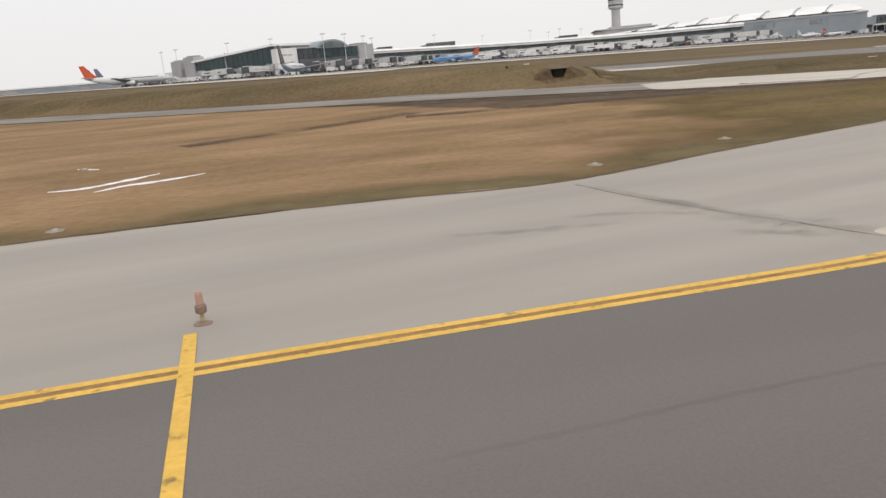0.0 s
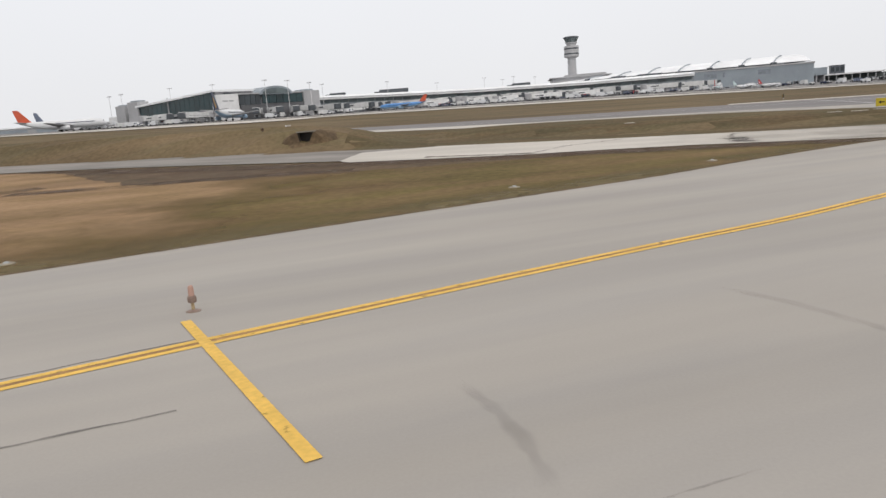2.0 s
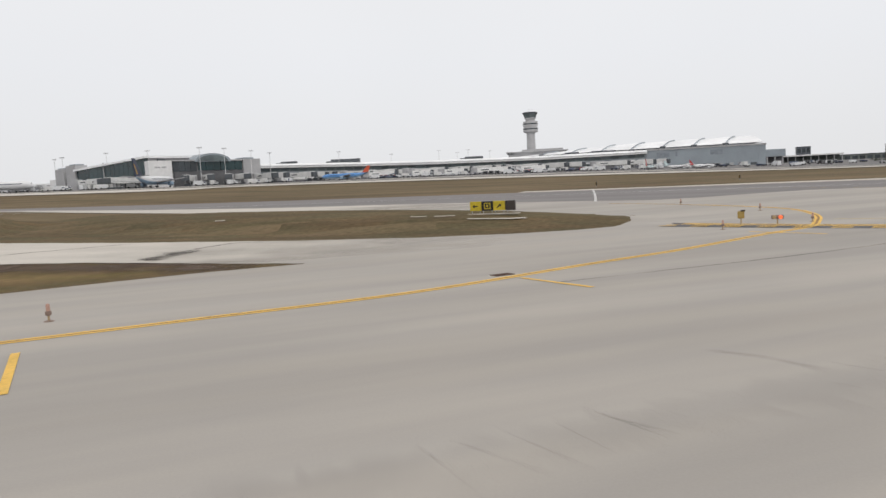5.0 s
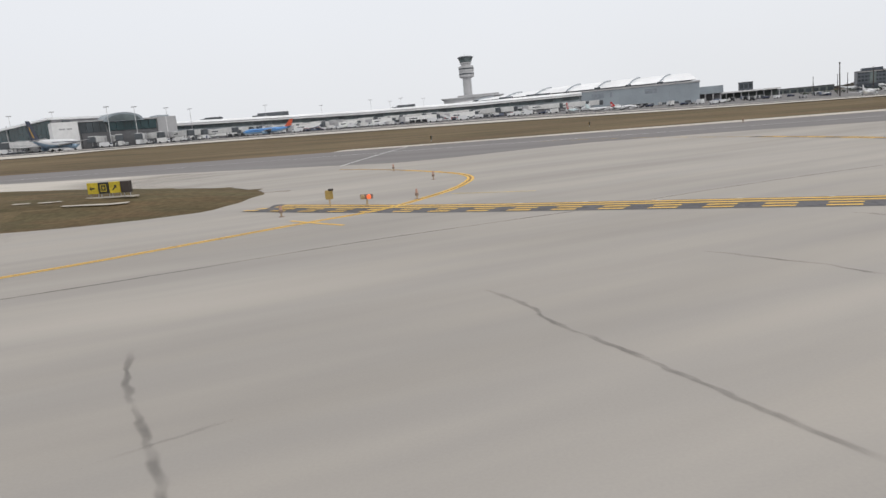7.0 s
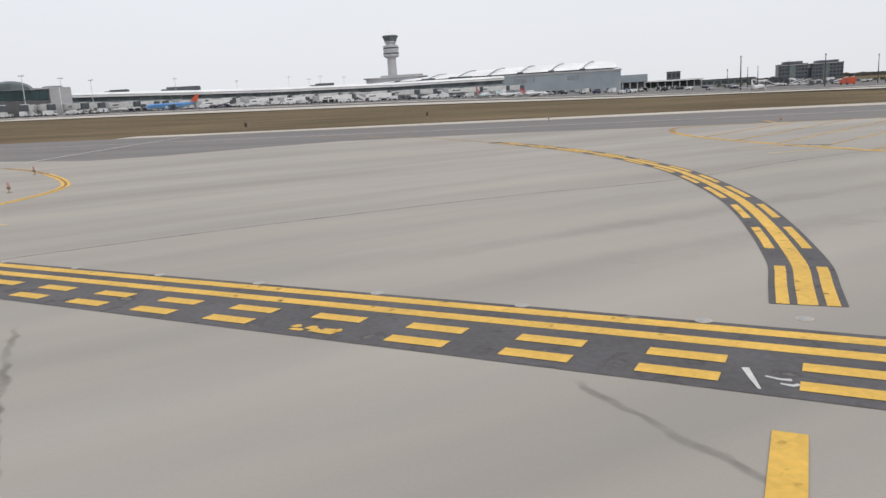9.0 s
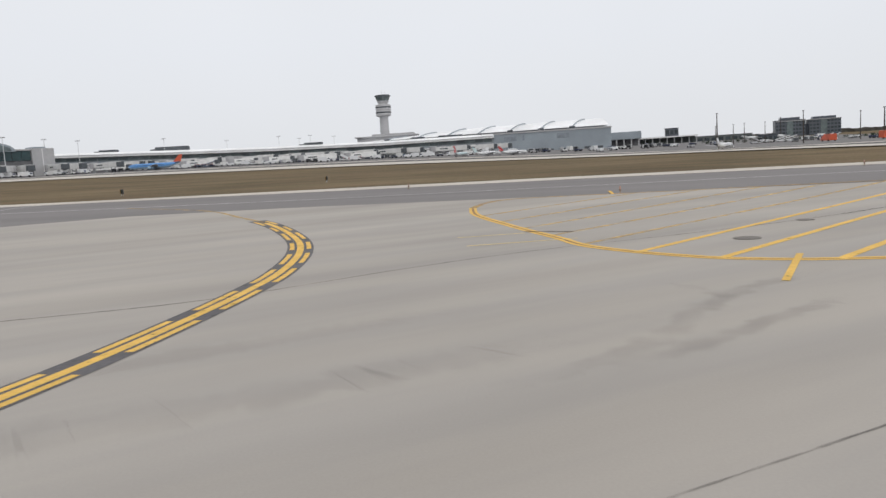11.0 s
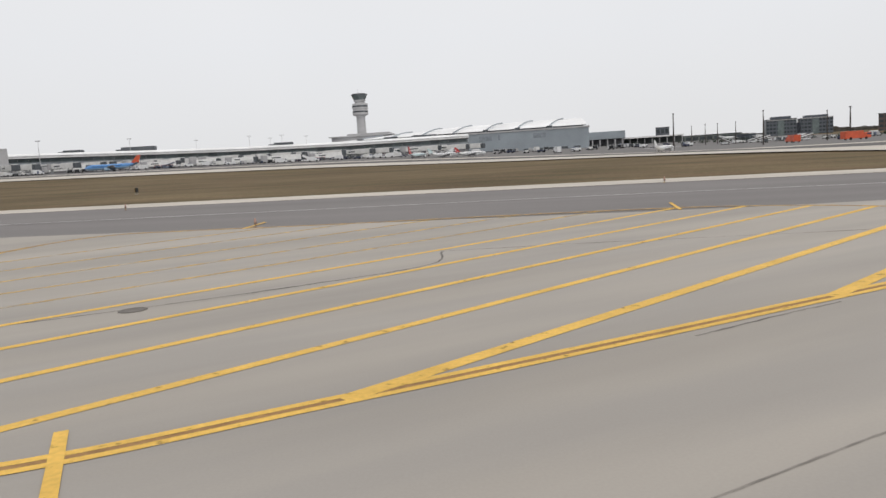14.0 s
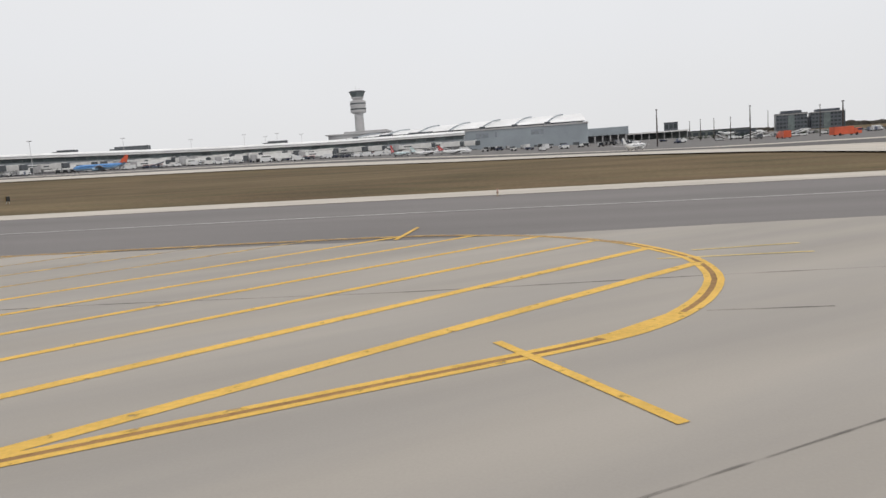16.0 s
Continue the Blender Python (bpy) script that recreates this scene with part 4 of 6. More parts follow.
def snow(points, wide):
    line = curve(points, 0.15)
    n = len(line)
    verts, faces = [], []
    for i, q in enumerate(line):
        d = (line[min(i + 1, n - 1)] - line[max(i - 1, 0)]).normalized()
        w = wide * math.sin(math.pi * (i + 0.3) / (n - 0.4)) * (0.8 + 0.8 * noise.noise((q.x * 2.3, q.y * 2.3, 0)))
        for k, f in enumerate((-1, -0.6, 0, 0.6, 1)):
            v = q + Vector((-d.y, d.x)) * w * f
            verts.append((v.x, v.y, lie(v.x, v.y) - 0.06 + (0.0, 0.04, 0.055, 0.04, 0.0)[k]))
        if i:
            for k in range(4):
                a = 5 * i + k
                faces.append((a - 5, a, a + 1, a - 4))
    ob = part("white_patch", (verts, [f[::-1] for f in faces]), PATCH_WHITE)
    return tagged(ob, "thin white patch on grass", "snow", "snow patches")


snow([(-32.79, 16.67), (-31.53, 17.14), (-30.63, 18.5), (-29.77, 20.32)], 0.5)
snow([(-30.33, 15.96), (-29.77, 17.21), (-28.63, 17.99), (-27.23, 19.43)], 0.48)
snow([(-35.89, 23.66), (-34.38, 23.1)], 0.3)
snow([(-13.3, 74.9), (-12.7, 74.9)], 0.2)

# ---- the terminal and its surroundings, far off ----
CLAD = surface("grey_metal_cladding", (0.31, 0.35, 0.385), 0.5, 0.1, vary=0.04, grain=0.9, stain=0.06, stain_dark=0.12)
CLAD_PALE = surface("pale_grey_panels", (0.42, 0.42, 0.43), 0.6, vary=0.05, grain=0.8, stain=0.1, stain_dark=0.1)
CLAD_WHITE = surface("white_panels", (0.78, 0.78, 0.78), 0.6, vary=0.05, grain=0.7, stain=0.1, stain_dark=0.08)
ROOF_PALE = surface("pale_metal_roof", (0.88, 0.89, 0.9), 0.35, 0.1, vary=0.05, grain=0.6, stain=0.05, stain_dark=0.12)
LOUVRE = surface("grey_louvre", (0.25, 0.28, 0.31), 0.6, vary=0.08, grain=0.8)
ROOF_DARK = surface("dark_roof_plant", (0.09, 0.1, 0.11), 0.6, vary=0.12, grain=0.8, stain=0.1, stain_dark=0.15)
LOW_WALL = surface("apron_level_wall", (0.2, 0.2, 0.21), 0.8, vary=0.2, grain=0.5, stain=0.1, stain_dark=0.3)
BLUE_WALL = surface("blue_grey_panels", (0.3, 0.33, 0.355), 0.4, vary=0.1, grain=0.4, stain=0.08, stain_dark=0.22, specular=0.5)
GLASS = surface("dark_tinted_glass", (0.05, 0.062, 0.07), 0.15, vary=0.15, grain=0.3, stain=0.1, stain_dark=0.3, specular=0.5, random=0.25)
HAZY_GLASS = surface("grey_green_glass", (0.12, 0.15, 0.155), 0.2, vary=0.15, grain=0.3, stain=0.1, stain_dark=0.25, specular=0.5, random=0.25)
TEAL_GLASS = surface("teal_glass", (0.018, 0.045, 0.05), 0.2, vary=0.15, grain=0.3, stain=0.1, stain_dark=0.25, specular=0.5, random=0.25)
CAB_GLASS = surface("grey_green_glass", (0.11, 0.135, 0.14), 0.2, vary=0.1, grain=0.3, specular=0.5)
TOWER = surface("pale_tower_concrete", (0.44, 0.44, 0.45), 0.7, vary=0.04, grain=0.8, stain=0.12, stain_dark=0.1)
BRICK = surface("brown_building", (0.12, 0.09, 0.085), 0.8, vary=0.15, grain=0.5, stain=0.1, stain_dark=0.2)
CREAM = surface("cream_panels", (0.7, 0.7, 0.69), 0.6, vary=0.06, grain=0.8, stain=0.2, stain_dark=0.12)
WHITE = surface("white_gloss_paint", (0.72, 0.73, 0.74), 0.3, vary=0.03, grain=1.2, stain=0.2, stain_dark=0.05, specular=0.5)
BLUE = surface("blue_gloss_paint", (0.1, 0.28, 0.6), 0.3, vary=0.04, grain=1.2, stain=0.2, stain_dark=0.06, specular=0.5)
PALE_BLUE = surface("pale_blue_paint", (0.36, 0.52, 0.68), 0.3, vary=0.04, grain=1.2, specular=0.5)
SLATE = surface("slate_blue_paint", (0.16, 0.19, 0.26), 0.35, vary=0.05, grain=1.0, specular=0.5)
NAVY = surface("navy_gloss_paint", (0.02, 0.03, 0.07), 0.3, vary=0.05, grain=1.0, specular=0.5)
TEAL_PAINT = surface("pale_teal_paint", (0.55, 0.68, 0.69), 0.3, vary=0.04, grain=1.2, specular=0.5)
ORANGE_RED = surface("orange_red_paint", (0.62, 0.105, 0.045), 0.35, vary=0.06, grain=1.0, specular=0.5)
RED = surface("red_gloss_paint", (0.5, 0.03, 0.03), 0.35, vary=0.06, grain=1.0, specular=0.5)
GOLD = surface("orange_gold_paint", (0.6, 0.36, 0.07), 0.35, vary=0.05, grain=1.0)
TYRE = surface("black_rubber", (0.02, 0.02, 0.02), 0.85, vary=0.1, grain=6)


def on_line(ax, ay, bx, by, z=0.0, size=1.0, tall=1.0):
    """A place at a, with x towards b, for a building drawn at the given size."""
    return pose(ax, ay, z, 0, 0, math.degrees(math.atan2(by - ay, bx - ax))) @ Matrix.Diagonal((size, size, tall, 1))


def slab(xs, y0, y1, low, high):
    """A long body whose foot and top heights follow low(x) and high(x)."""
    verts, faces = [], []
    for i, x in enumerate(xs):
        verts += [(x, y0, low(x)), (x, y1, low(x)), (x, y1, high(x)), (x, y0, high(x))]
        if i:
            a, b = 4 * i - 4, 4 * i
            faces += [(a, b, b + 3, a + 3), (a + 3, b + 3, b + 2, a + 2), (a + 2, b + 2, b + 1, a + 1), (a + 1, b + 1, b, a)]
    faces += [(0, 3, 2, 1), (len(verts) - 4, len(verts) - 3, len(verts) - 2, len(verts) - 1)]
    return verts, faces


def between(points):
    """A height that runs straight from point to point."""
    def f(x):
        for (xa, za), (xb, zb) in zip(points, points[1:]):
            if x <= xb:
                t = (x - xa) / (xb - xa)
                return za + (zb - za) * min(1, max(0, t))
        return points[-1][1]
    return f


def panes(parent, xs, y, low, high, material, name="pane", gap=0.25):
    """A row of single panes between the given posts."""
    for a, b in zip(xs, xs[1:]):
        v = [(a + gap / 2, y, low(a)), (b - gap / 2, y, low(b)), (b - gap / 2, y, high(b)), (a + gap / 2, y, high(a))]
        v += [(p, q + 0.25, r) for p, q, r in v]
        part(name, (v, [(0, 1, 2, 3), (7, 6, 5, 4), (0, 4, 5, 1), (1, 5, 6, 2), (2, 6, 7, 3), (3, 7, 4, 0)]), material, parent)


def steps(a, b, step):
    n = max(1, round((b - a) / step))
    return [a + (b - a) * k / n for k in range(n + 1)]


# long concourse with a pale roof, a dark window band and grey lower storeys
conc = thing("concourse", on_line(-112.9, 525.4, 146.0, 566.8, 10.44, 0.92, 0.931), "long grey airport concourse with a pale curved roof edge", "building")
xs = steps(-128, 285, 9.5)
top = between([(-128, 17.2), (-8, 14.3), (60, 12.4), (113, 11.2), (198, 10.5), (285, 11.2)])
part("lower_wall", slab(xs, 1.2, 40, lambda x: -6, lambda x: top(x) - 10.0), LOW_WALL, conc, "dark lower storey")
part("wall", slab(xs, 0.6, 40, lambda x: top(x) - 10.0, lambda x: top(x) - 2.2), BLUE_WALL, conc, "blue-grey panelled upper wall")
panes(conc, steps(-126, 284, 7.1), 0.25, lambda x: top(x) - 5.9, lambda x: top(x) - 3.6, HAZY_GLASS)
panes(conc, steps(-126, 284, 9.2), 0.25, lambda x: top(x) - 10.2, lambda x: top(x) - 8.4, HAZY_GLASS)
rv, rf = [], []
ROOF_SHAPE = ((-3.2, -1.7), (-3.2, -1.45), (-2.4, -0.85), (-1.0, -0.35), (1.5, 0.0), (44, 0.5), (44, -1.7))
for i, x in enumerate(xs):
    rv += [(x, y, top(x) + z) for y, z in ROOF_SHAPE]
    if i:
        for k in range(7):
            a, b = 7 * i - 7 + k, 7 * i - 7 + (k + 1) % 7
            rf.append((a, a + 7, b + 7, b))
rf += [tuple(range(7))[::-1], tuple(range(len(rv) - 7, len(rv)))]
part("roof", (rv, rf), ROOF_PALE, conc, "pale metal roof with a rounded edge")
part("fascia", slab(xs, -2.7, 0.6, lambda x: top(x) - 3.2, lambda x: top(x) - 1.7), CLAD_WHITE, conc, "pale band under the roof edge")
part("soffit", slab(xs, -2.2, 0.6, lambda x: top(x) - 3.7, lambda x: top(x) - 3.2), ROOF_DARK, conc)
part("ledge", slab(xs, -0.9, 0.6, lambda x: top(x) - 8.4, lambda x: top(x) - 7.6), CLAD_WHITE, conc, "pale ledge over the lower windows")
for a, b, h in ((33, 56, 2.6), (140, 154, 1.9), (-6, 6, 1.6), (222, 232, 1.6), (244, 262, 1.6)):
    part("plant_room", box(a, b, 6, 14, top(a) - 0.6, top(a) + h, 0.2), ROOF_DARK, conc, "dark rooftop plant room")
    part("duct", box(a - 4, a, 8, 12, top(a) - 0.6, top(a) + h * 0.5, 0.1), ROOF_DARK, conc)

# departures hall with a great curved roof
hall = thing("terminal_hall", on_line(146.0, 566.8, 226.4, 562.2, 9.11, 0.874, 0.9), "large grey airport hall under a curved pale roof", "building")
part("wall", box(0, 96, 0, 90, -8, 12.0, 0.2), CLAD, hall, "grey metal clad front wall")
for k in range(1, 16):
    part("seam", box(6 * k - 0.12, 6 * k + 0.12, -0.12, 0.05, -6, 11.6), CLAD, hall)
for a, b in ((9, 19), (52, 62), (24, 25.6)):
    part("louvre", box(a, b, -0.3, 0.05, 6.5, 10.2, 0.1), LOUVRE, hall, "darker grey louvre panel")
part("parapet", box(-0.5, 96.5, -0.6, 2, 12.0, 13.3, 0.1), CLAD_PALE, hall)
for k in range(9):
    part("door", box(4 + 10 * k, 9 + 10 * k, -0.3, 0.1, -6, -1.5, 0.05), ROOF_DARK, hall, "dark bay door")


def roof_z(x, u):
    """Height of the great roof at x along and u (0 front, 1 back) across it."""
    crown = between([(-112, 14.0), (-60, 17.6), (-20, 20.0), (40, 21.2), (100, 21.6)])(x)
    return 12.8 + (crown - 12.8) * math.sin(math.pi * min(1.0, 0.06 + u * 0.9))


rx = steps(-112, 95, 9)
verts, faces = [], []
for i, x in enumerate(rx):
    for k in range(13):
        verts.append((x, 4 + 84 * k / 12, roof_z(x, k / 12)))
    if i:
        for k in range(12):
            a = 13 * i + k
            faces.append((a - 13, a, a + 1, a - 12))
faces.append(tuple(range(13 * (len(rx) - 1), 13 * len(rx))))
faces.append(tuple(range(13))[::-1])
part("roof", (verts, faces), ROOF_PALE, hall, "pale curved metal roof")
part("clerestory", box(-112, 95, 3.4, 4.4, 10, 13.1), GLASS, hall, "dark clerestory strip")
for k in range(7):
    x0 = -88 + 25.5 * k
    geo = []
    for j in range(11):
        t = j / 10
        x, y = x0 + 15 * t, 4 + 30 * t
        z = roof_z(x, (y - 4) / 84) + 0.5 + 0.7 * math.sin(math.pi * t)
        geo += [(x - 0.3, y, z - 0.5), (x + 0.3, y, z - 0.5), (x + 0.3, y, z + 0.3), (x - 0.3, y, z + 0.3)]
    fs = [(4 * j + a, 4 * j + (a + 1) % 4, 4 * j + 4 + (a + 1) % 4, 4 * j + 4 + a) for j in range(10) for a in range(4)] + [(3, 2, 1, 0), (40, 41, 42, 43)]
    part("rib", (geo, fs), CLAD, hall, "grey curved roof rib")
    part("smoke_vent", box(x0 - 2, x0 + 2.4, 2.2, 5.6, 12.4, 15.2 if k > 3 else 14.2, 0.2), ROOF_DARK, hall, "dark roof vent")

block = thing("tower_podium", on_line(66.7, 605.5, 90.4, 605.0, 11.06, 0.91, 0.91), "low pale building at the foot of the tower", "building")
part("wall", box(-24, 26, 0, 50, -6, 15.6, 0.4), CLAD_PALE, block)
part("roof", box(-26, 28, -2, 52, 15.6, 16.4, 0.2), CLAD_PALE, block)
part("upper_wall", box(-12, 24, 6, 44, 16.4, 18.2, 0.3), CLAD_PALE, block)

tower = thing("control_tower", on_line(64.3, 641.8, 70, 641.8, 6.4, 0.9, 0.9), "tall pale airport control tower with a dark flared cab", "tower")
part("shaft", lathe([(4.3, 0), (4.1, 24), (3.9, 40.4)], 28), TOWER, tower)
part("gallery", lathe([(4.6, 40.2), (6.7, 41.2), (6.9, 42.0), (6.9, 45.2), (6.5, 45.3), (6.5, 46.3), (6.9, 46.4), (6.9, 50.6), (6.2, 51.0), (5.0, 51.2)], 28), TOWER, tower, "ring gallery")
for z in (43.2, 47.9):
    part("window_band", lathe([(6.95, z), (6.98, z + 0.1), (6.98, z + 1.1), (6.95, z + 1.2)], 28), GLASS, tower, "dark ring of windows")
part("neck", lathe([(4.4, 51.0), (4.4, 53.6)], 24), TOWER, tower)
part("cab", lathe([(4.8, 53.4), (5.0, 54.0), (6.6, 58.0)], 12), CAB_GLASS, tower, "dark outward-leaning cab windows")
part("cab_sill", lathe([(5.2, 53.2), (5.4, 53.6), (5.2, 54.2)], 24), TOWER, tower)
part("cab_roof", lathe([(6.7, 57.9), (7.2, 58.3), (7.2, 59.0), (6.0, 59.6), (2, 59.9)], 24), ROOF_DARK, tower, "dark flat cab roof")
part("aerial", joined(*[lathe([(0.06, 59.5), (0.04, 62.5 + d)], 6, 2.2 * math.cos(d * 3), 2.2 * math.sin(d * 3)) for d in (0, 0.7, 1.5)]), STEEL, tower)

# pier end with teal glass, corner blocks and a small vault
pier = thing("pier_building", Matrix(), "airport pier of dark teal glass with pale corner blocks", "building")


def pier_local(*spot):
    ob = new("wing")
    ob.parent = pier
    ob.matrix_basis = on_line(*spot)
    return ob


wing = pier_local(-213.0, 429.6, -147.6, 392.1, 9.87, 0.951, 0.975)
L = math.hypot(66, 44)
rise = between([(0, 13.6), (L, 17.4)])
part("roof", slab(steps(-2, L - 3, 6), -1.2, 40, lambda x: rise(x) - 1.2, rise), ROOF_PALE, wing, "pale sloping roof")
panes(wing, steps(0, L - 4, 4.6), 0.2, lambda x: 6.2, lambda x: rise(x) - 1.3, TEAL_GLASS)
part("wall", slab(steps(0, L - 3, 10), 0.7, 40, lambda x: -2, lambda x: rise(x) - 1.25), LOW_WALL, wing)
part("lower_wall", box(0, L - 3, -0.5, 0.6, -2, 6.0), CLAD_PALE, wing)
for k in range(9):
    part("lower_window", box(3 + 8 * k, 8 + 8 * k, -0.75, -0.4, 1.0, 4.6), GLASS, wing)
part("mullion", box(30.8, 31.3, -0.4, 0.2, 5, 16), CLAD_PALE, wing)
corner = pier_local(-230.9, 439.3, -213.0, 429.6, 10.9, 0.885, 0.971)
part("wall", box(11.5, 23, -1, 8, -2, 15.2, 0.3), CLAD_PALE, corner, "pale corner block")
part("parapet", box(13, 21, 1, 7, 15.2, 16.0, 0.2), CLAD, corner)
part("wall", box(-6.0, 5.0, 1, 9, -2, 13.7, 0.3), CLAD_PALE, corner, "lower pale block")
part("link", box(4.9, 11.6, 4, 9, -2, 9.6), LOW_WALL, corner)
part("window", box(5.4, 11.2, 3.8, 4.1, 3, 8.8), TEAL_GLASS, corner)
part("parapet", box(-4.5, 3.6, 2.5, 8, 13.7, 14.4, 0.15), CLAD, corner)
part("wall", box(-27, -4, 8, 26, -2, 7.8, 0.2), CLAD_WHITE, corner, "low white annex")
part("door", box(-22, -15, 7.8, 8.1, -2, 4.0), CLAD, corner)
front = pier_local(-148.5, 391.1, -139.3, 400.3, 9.06, 0.94, 0.974)
part("wall", box(0, 13.5, -0.5, 16, -2, 15.1, 0.2), CLAD_WHITE, front, "white panelled block")
part("lettering", box(3.5, 6.6, -0.6, -0.4, 11.0, 11.8), CLAD_PALE, front)
part("lettering", box(7.4, 10.2, -0.6, -0.4, 11.0, 11.8), CLAD_PALE, front)
part("plant_room", box(7, 11, 3, 8, 15.1, 16.3, 0.1), ROOF_DARK, front)
right = pier_local(-139.3, 400.3, -109.9, 438.2, 9.32, 0.91, 0.969)
part("wall", box(0, 50, 0.9, 30, -2, 14.4), LOW_WALL, right)
part("roof", box(0, 49, -0.4, 30, 14.4, 15.2, 0.1), CLAD_PALE, right)
panes(right, steps(0.5, 16, 3.9), 0.3, lambda x: 8.6, lambda x: 14.3, GLASS)
panes(right, steps(17, 48, 5.2), 0.3, lambda x: 9.0, lambda x: 14.3, TEAL_GLASS)
part("lower_wall", box(1, 49, -0.2, 0.9, -2, 8.4), surface("dark_grey_wall", (0.13, 0.132, 0.138), 0.8, vary=0.1, grain=0.5, stain=0.1, stain_dark=0.2), right, "dark grey lower wall")
vv, vf = [], []
for j, y in enumerate((-1.0, 30.0)):
    for k in range(15):
        a = math.pi * k / 14
        vv.append((27 - 12.5 * math.cos(a), y, 14.0 + 4.9 * math.sin(a)))
for k in range(14):
    vf.append((k, k + 1, k + 16, k + 15))
vf += [tuple(range(15)), tuple(range(15, 30))[::-1]]
part("vault", (vv, vf), CLAD, right, "grey barrel vault gable")
gv2 = [(27 - 10.4 * math.cos(math.pi * k / 14), -1.15, 14.3 + 3.5 * math.sin(math.pi * k / 14)) for k in range(15)]
part("fanlight", (gv2, [tuple(range(15))]), HAZY_GLASS, right, "arched grey-green window")
end = pier_local(-112.3, 435.1, -105.1, 444.2, 9.56, 0.899, 0.964)
part("wall", box(0, 13, -0.6, 20, -2, 15.3, 0.2), CLAD_PALE, end, "pale end block")
part("parapet", box(2, 9, 1, 12, 15.3, 16.2, 0.1), CLAD, end)
part("seam", box(5.8, 6.2, -0.7, -0.5, -1, 15), CLAD_WHITE, end)


def building(name, spot, wide, deep, foot, high, wall, label, floors=3, bays=8, glass=GLASS, roof=ROOF_DARK):
    top = thing(name, on_line(*spot), label, "building")
    part("wall", box(0, wide, 0, deep, foot, high, 0.2), wall, top)
    part("roof", box(-0.5, wide + 0.5, -0.5, deep + 0.5, high, high + 0.6, 0.1), roof, top)
    w, h = wide / bays, (high - max(foot, -8)) / floors
    for f in range(floors):
        for b in range(bays):
            z = max(foot, -8) + f * h
            part("window", box((b + 0.14) * w, (b + 0.86) * w, -0.15, 0.1, z + 0.25 * h, z + 0.8 * h), glass, top)
    return top


SHED = surface("dark_shed_wall", (0.11, 0.125, 0.12), 0.7, vary=0.15, grain=0.5, stain=0.1, stain_dark=0.25)
DARK_WALL = surface("dark_office_wall", (0.105, 0.12, 0.145), 0.4, vary=0.1, grain=0.4, stain=0.08, stain_dark=0.2)
twin = building("office_block", (441.0, 761.6, 496.2, 743.6, 10.26, 0.652, 0.748), 41, 30, -14, 15.6, DARK_WALL, "dark glass office block with a rooftop plant room", 5, 9)
part("plant_room", box(7, 34, 4, 22, 16.0, 19.4, 0.3), DARK_WALL, twin, "dark rooftop plant room")
twin = building("office_block", (469.5, 752.3, 496.2, 743.6, 10.26, 0.652, 0.748), 43, 30, -14, 14.6, DARK_WALL, "dark glass office block with a rooftop plant room", 5, 9)
part("plant_room", box(6, 37, 4, 22, 15.0, 18.4, 0.3), DARK_WALL, twin, "dark rooftop plant room")
part("wall", box(-5, 0, 6, 26, -14, 10), DARK_WALL, twin)
for a in (-45.5, 0.5):
    part("parapet", box(a, a + 41, -0.7, -0.5, 14.3, 15.3), CLAD_PALE, twin, "pale metal roof edge")
    part("glazed_bay", box(a + 15, a + 24, -0.5, -0.16, -8, 14.0), HAZY_GLASS, twin, "paler glazed bay")
building("brown_block", (482.0, 648.7, 504.9, 623.6, 8.81, 0.619, 0.739), 55, 30, -14, 13.0, BRICK, "brown brick block at the airfield edge", 4, 8)
low = thing("cargo_building", on_line(227.3, 672.8, 280.8, 665.1, 10.54, 0.819, 0.854), "low grey cargo building on concrete columns", "building")
part("wall", box(0, 66, 0, 30, 2.2, 9.6, 0.2), CLAD, low)
part("back_wall", box(0, 66, 12, 30, -8, 2.2), LOW_WALL, low)
for k in range(9):
    part("column", box(2 + 7.6 * k, 3.2 + 7.6 * k, 0.5, 1.7, -8, 2.2), CLAD_PALE, low)
canopy = thing("apron_canopy", on_line(281.7, 685.4, 374.5, 665.6, 10.0, 0.765, 0.827), "long low open canopy with a pale roof edge", "building")
part("roof", box(-1, 68, -1, 32, 2.3, 3.3, 0.1), CLAD_PALE, canopy, "flat pale grey roof")
part("fascia", box(-1.2, 68.2, -1.3, -1.0, 2.1, 3.5), CLAD_WHITE, canopy, "pale roof edge")
part("back_wall", box(0, 67, 14, 31, -9, 2.3), SHED, canopy, "dark back wall")
for k in range(9):
    part("column", box(2 + 8 * k, 2.8 + 8 * k, 0, 0.8, -9, 2.3), CLAD_PALE, canopy)
building("water_plant", (365.5, 866.7, 379.3, 863.1, 13.32, 0.713, 0.767), 20, 16, -12, 14.0, DARK_WALL, "small dark square plant building", 2, 3)
building("freight_shed", (335.5, 760.2, 409.2, 740.9, 11.07, 0.725, 0.793), 105, 40, -10, 0.6, SHED, "long low dark freight shed with dark bays", 1, 12)
building("service_building", (297.1, 477.9, 306.9, 473.6, 3.2, 1.0, 1.0), 11, 8, -0.5, 3.9, DARK_WALL, "small dark flat-roofed service building beyond the apron", 1, 4)


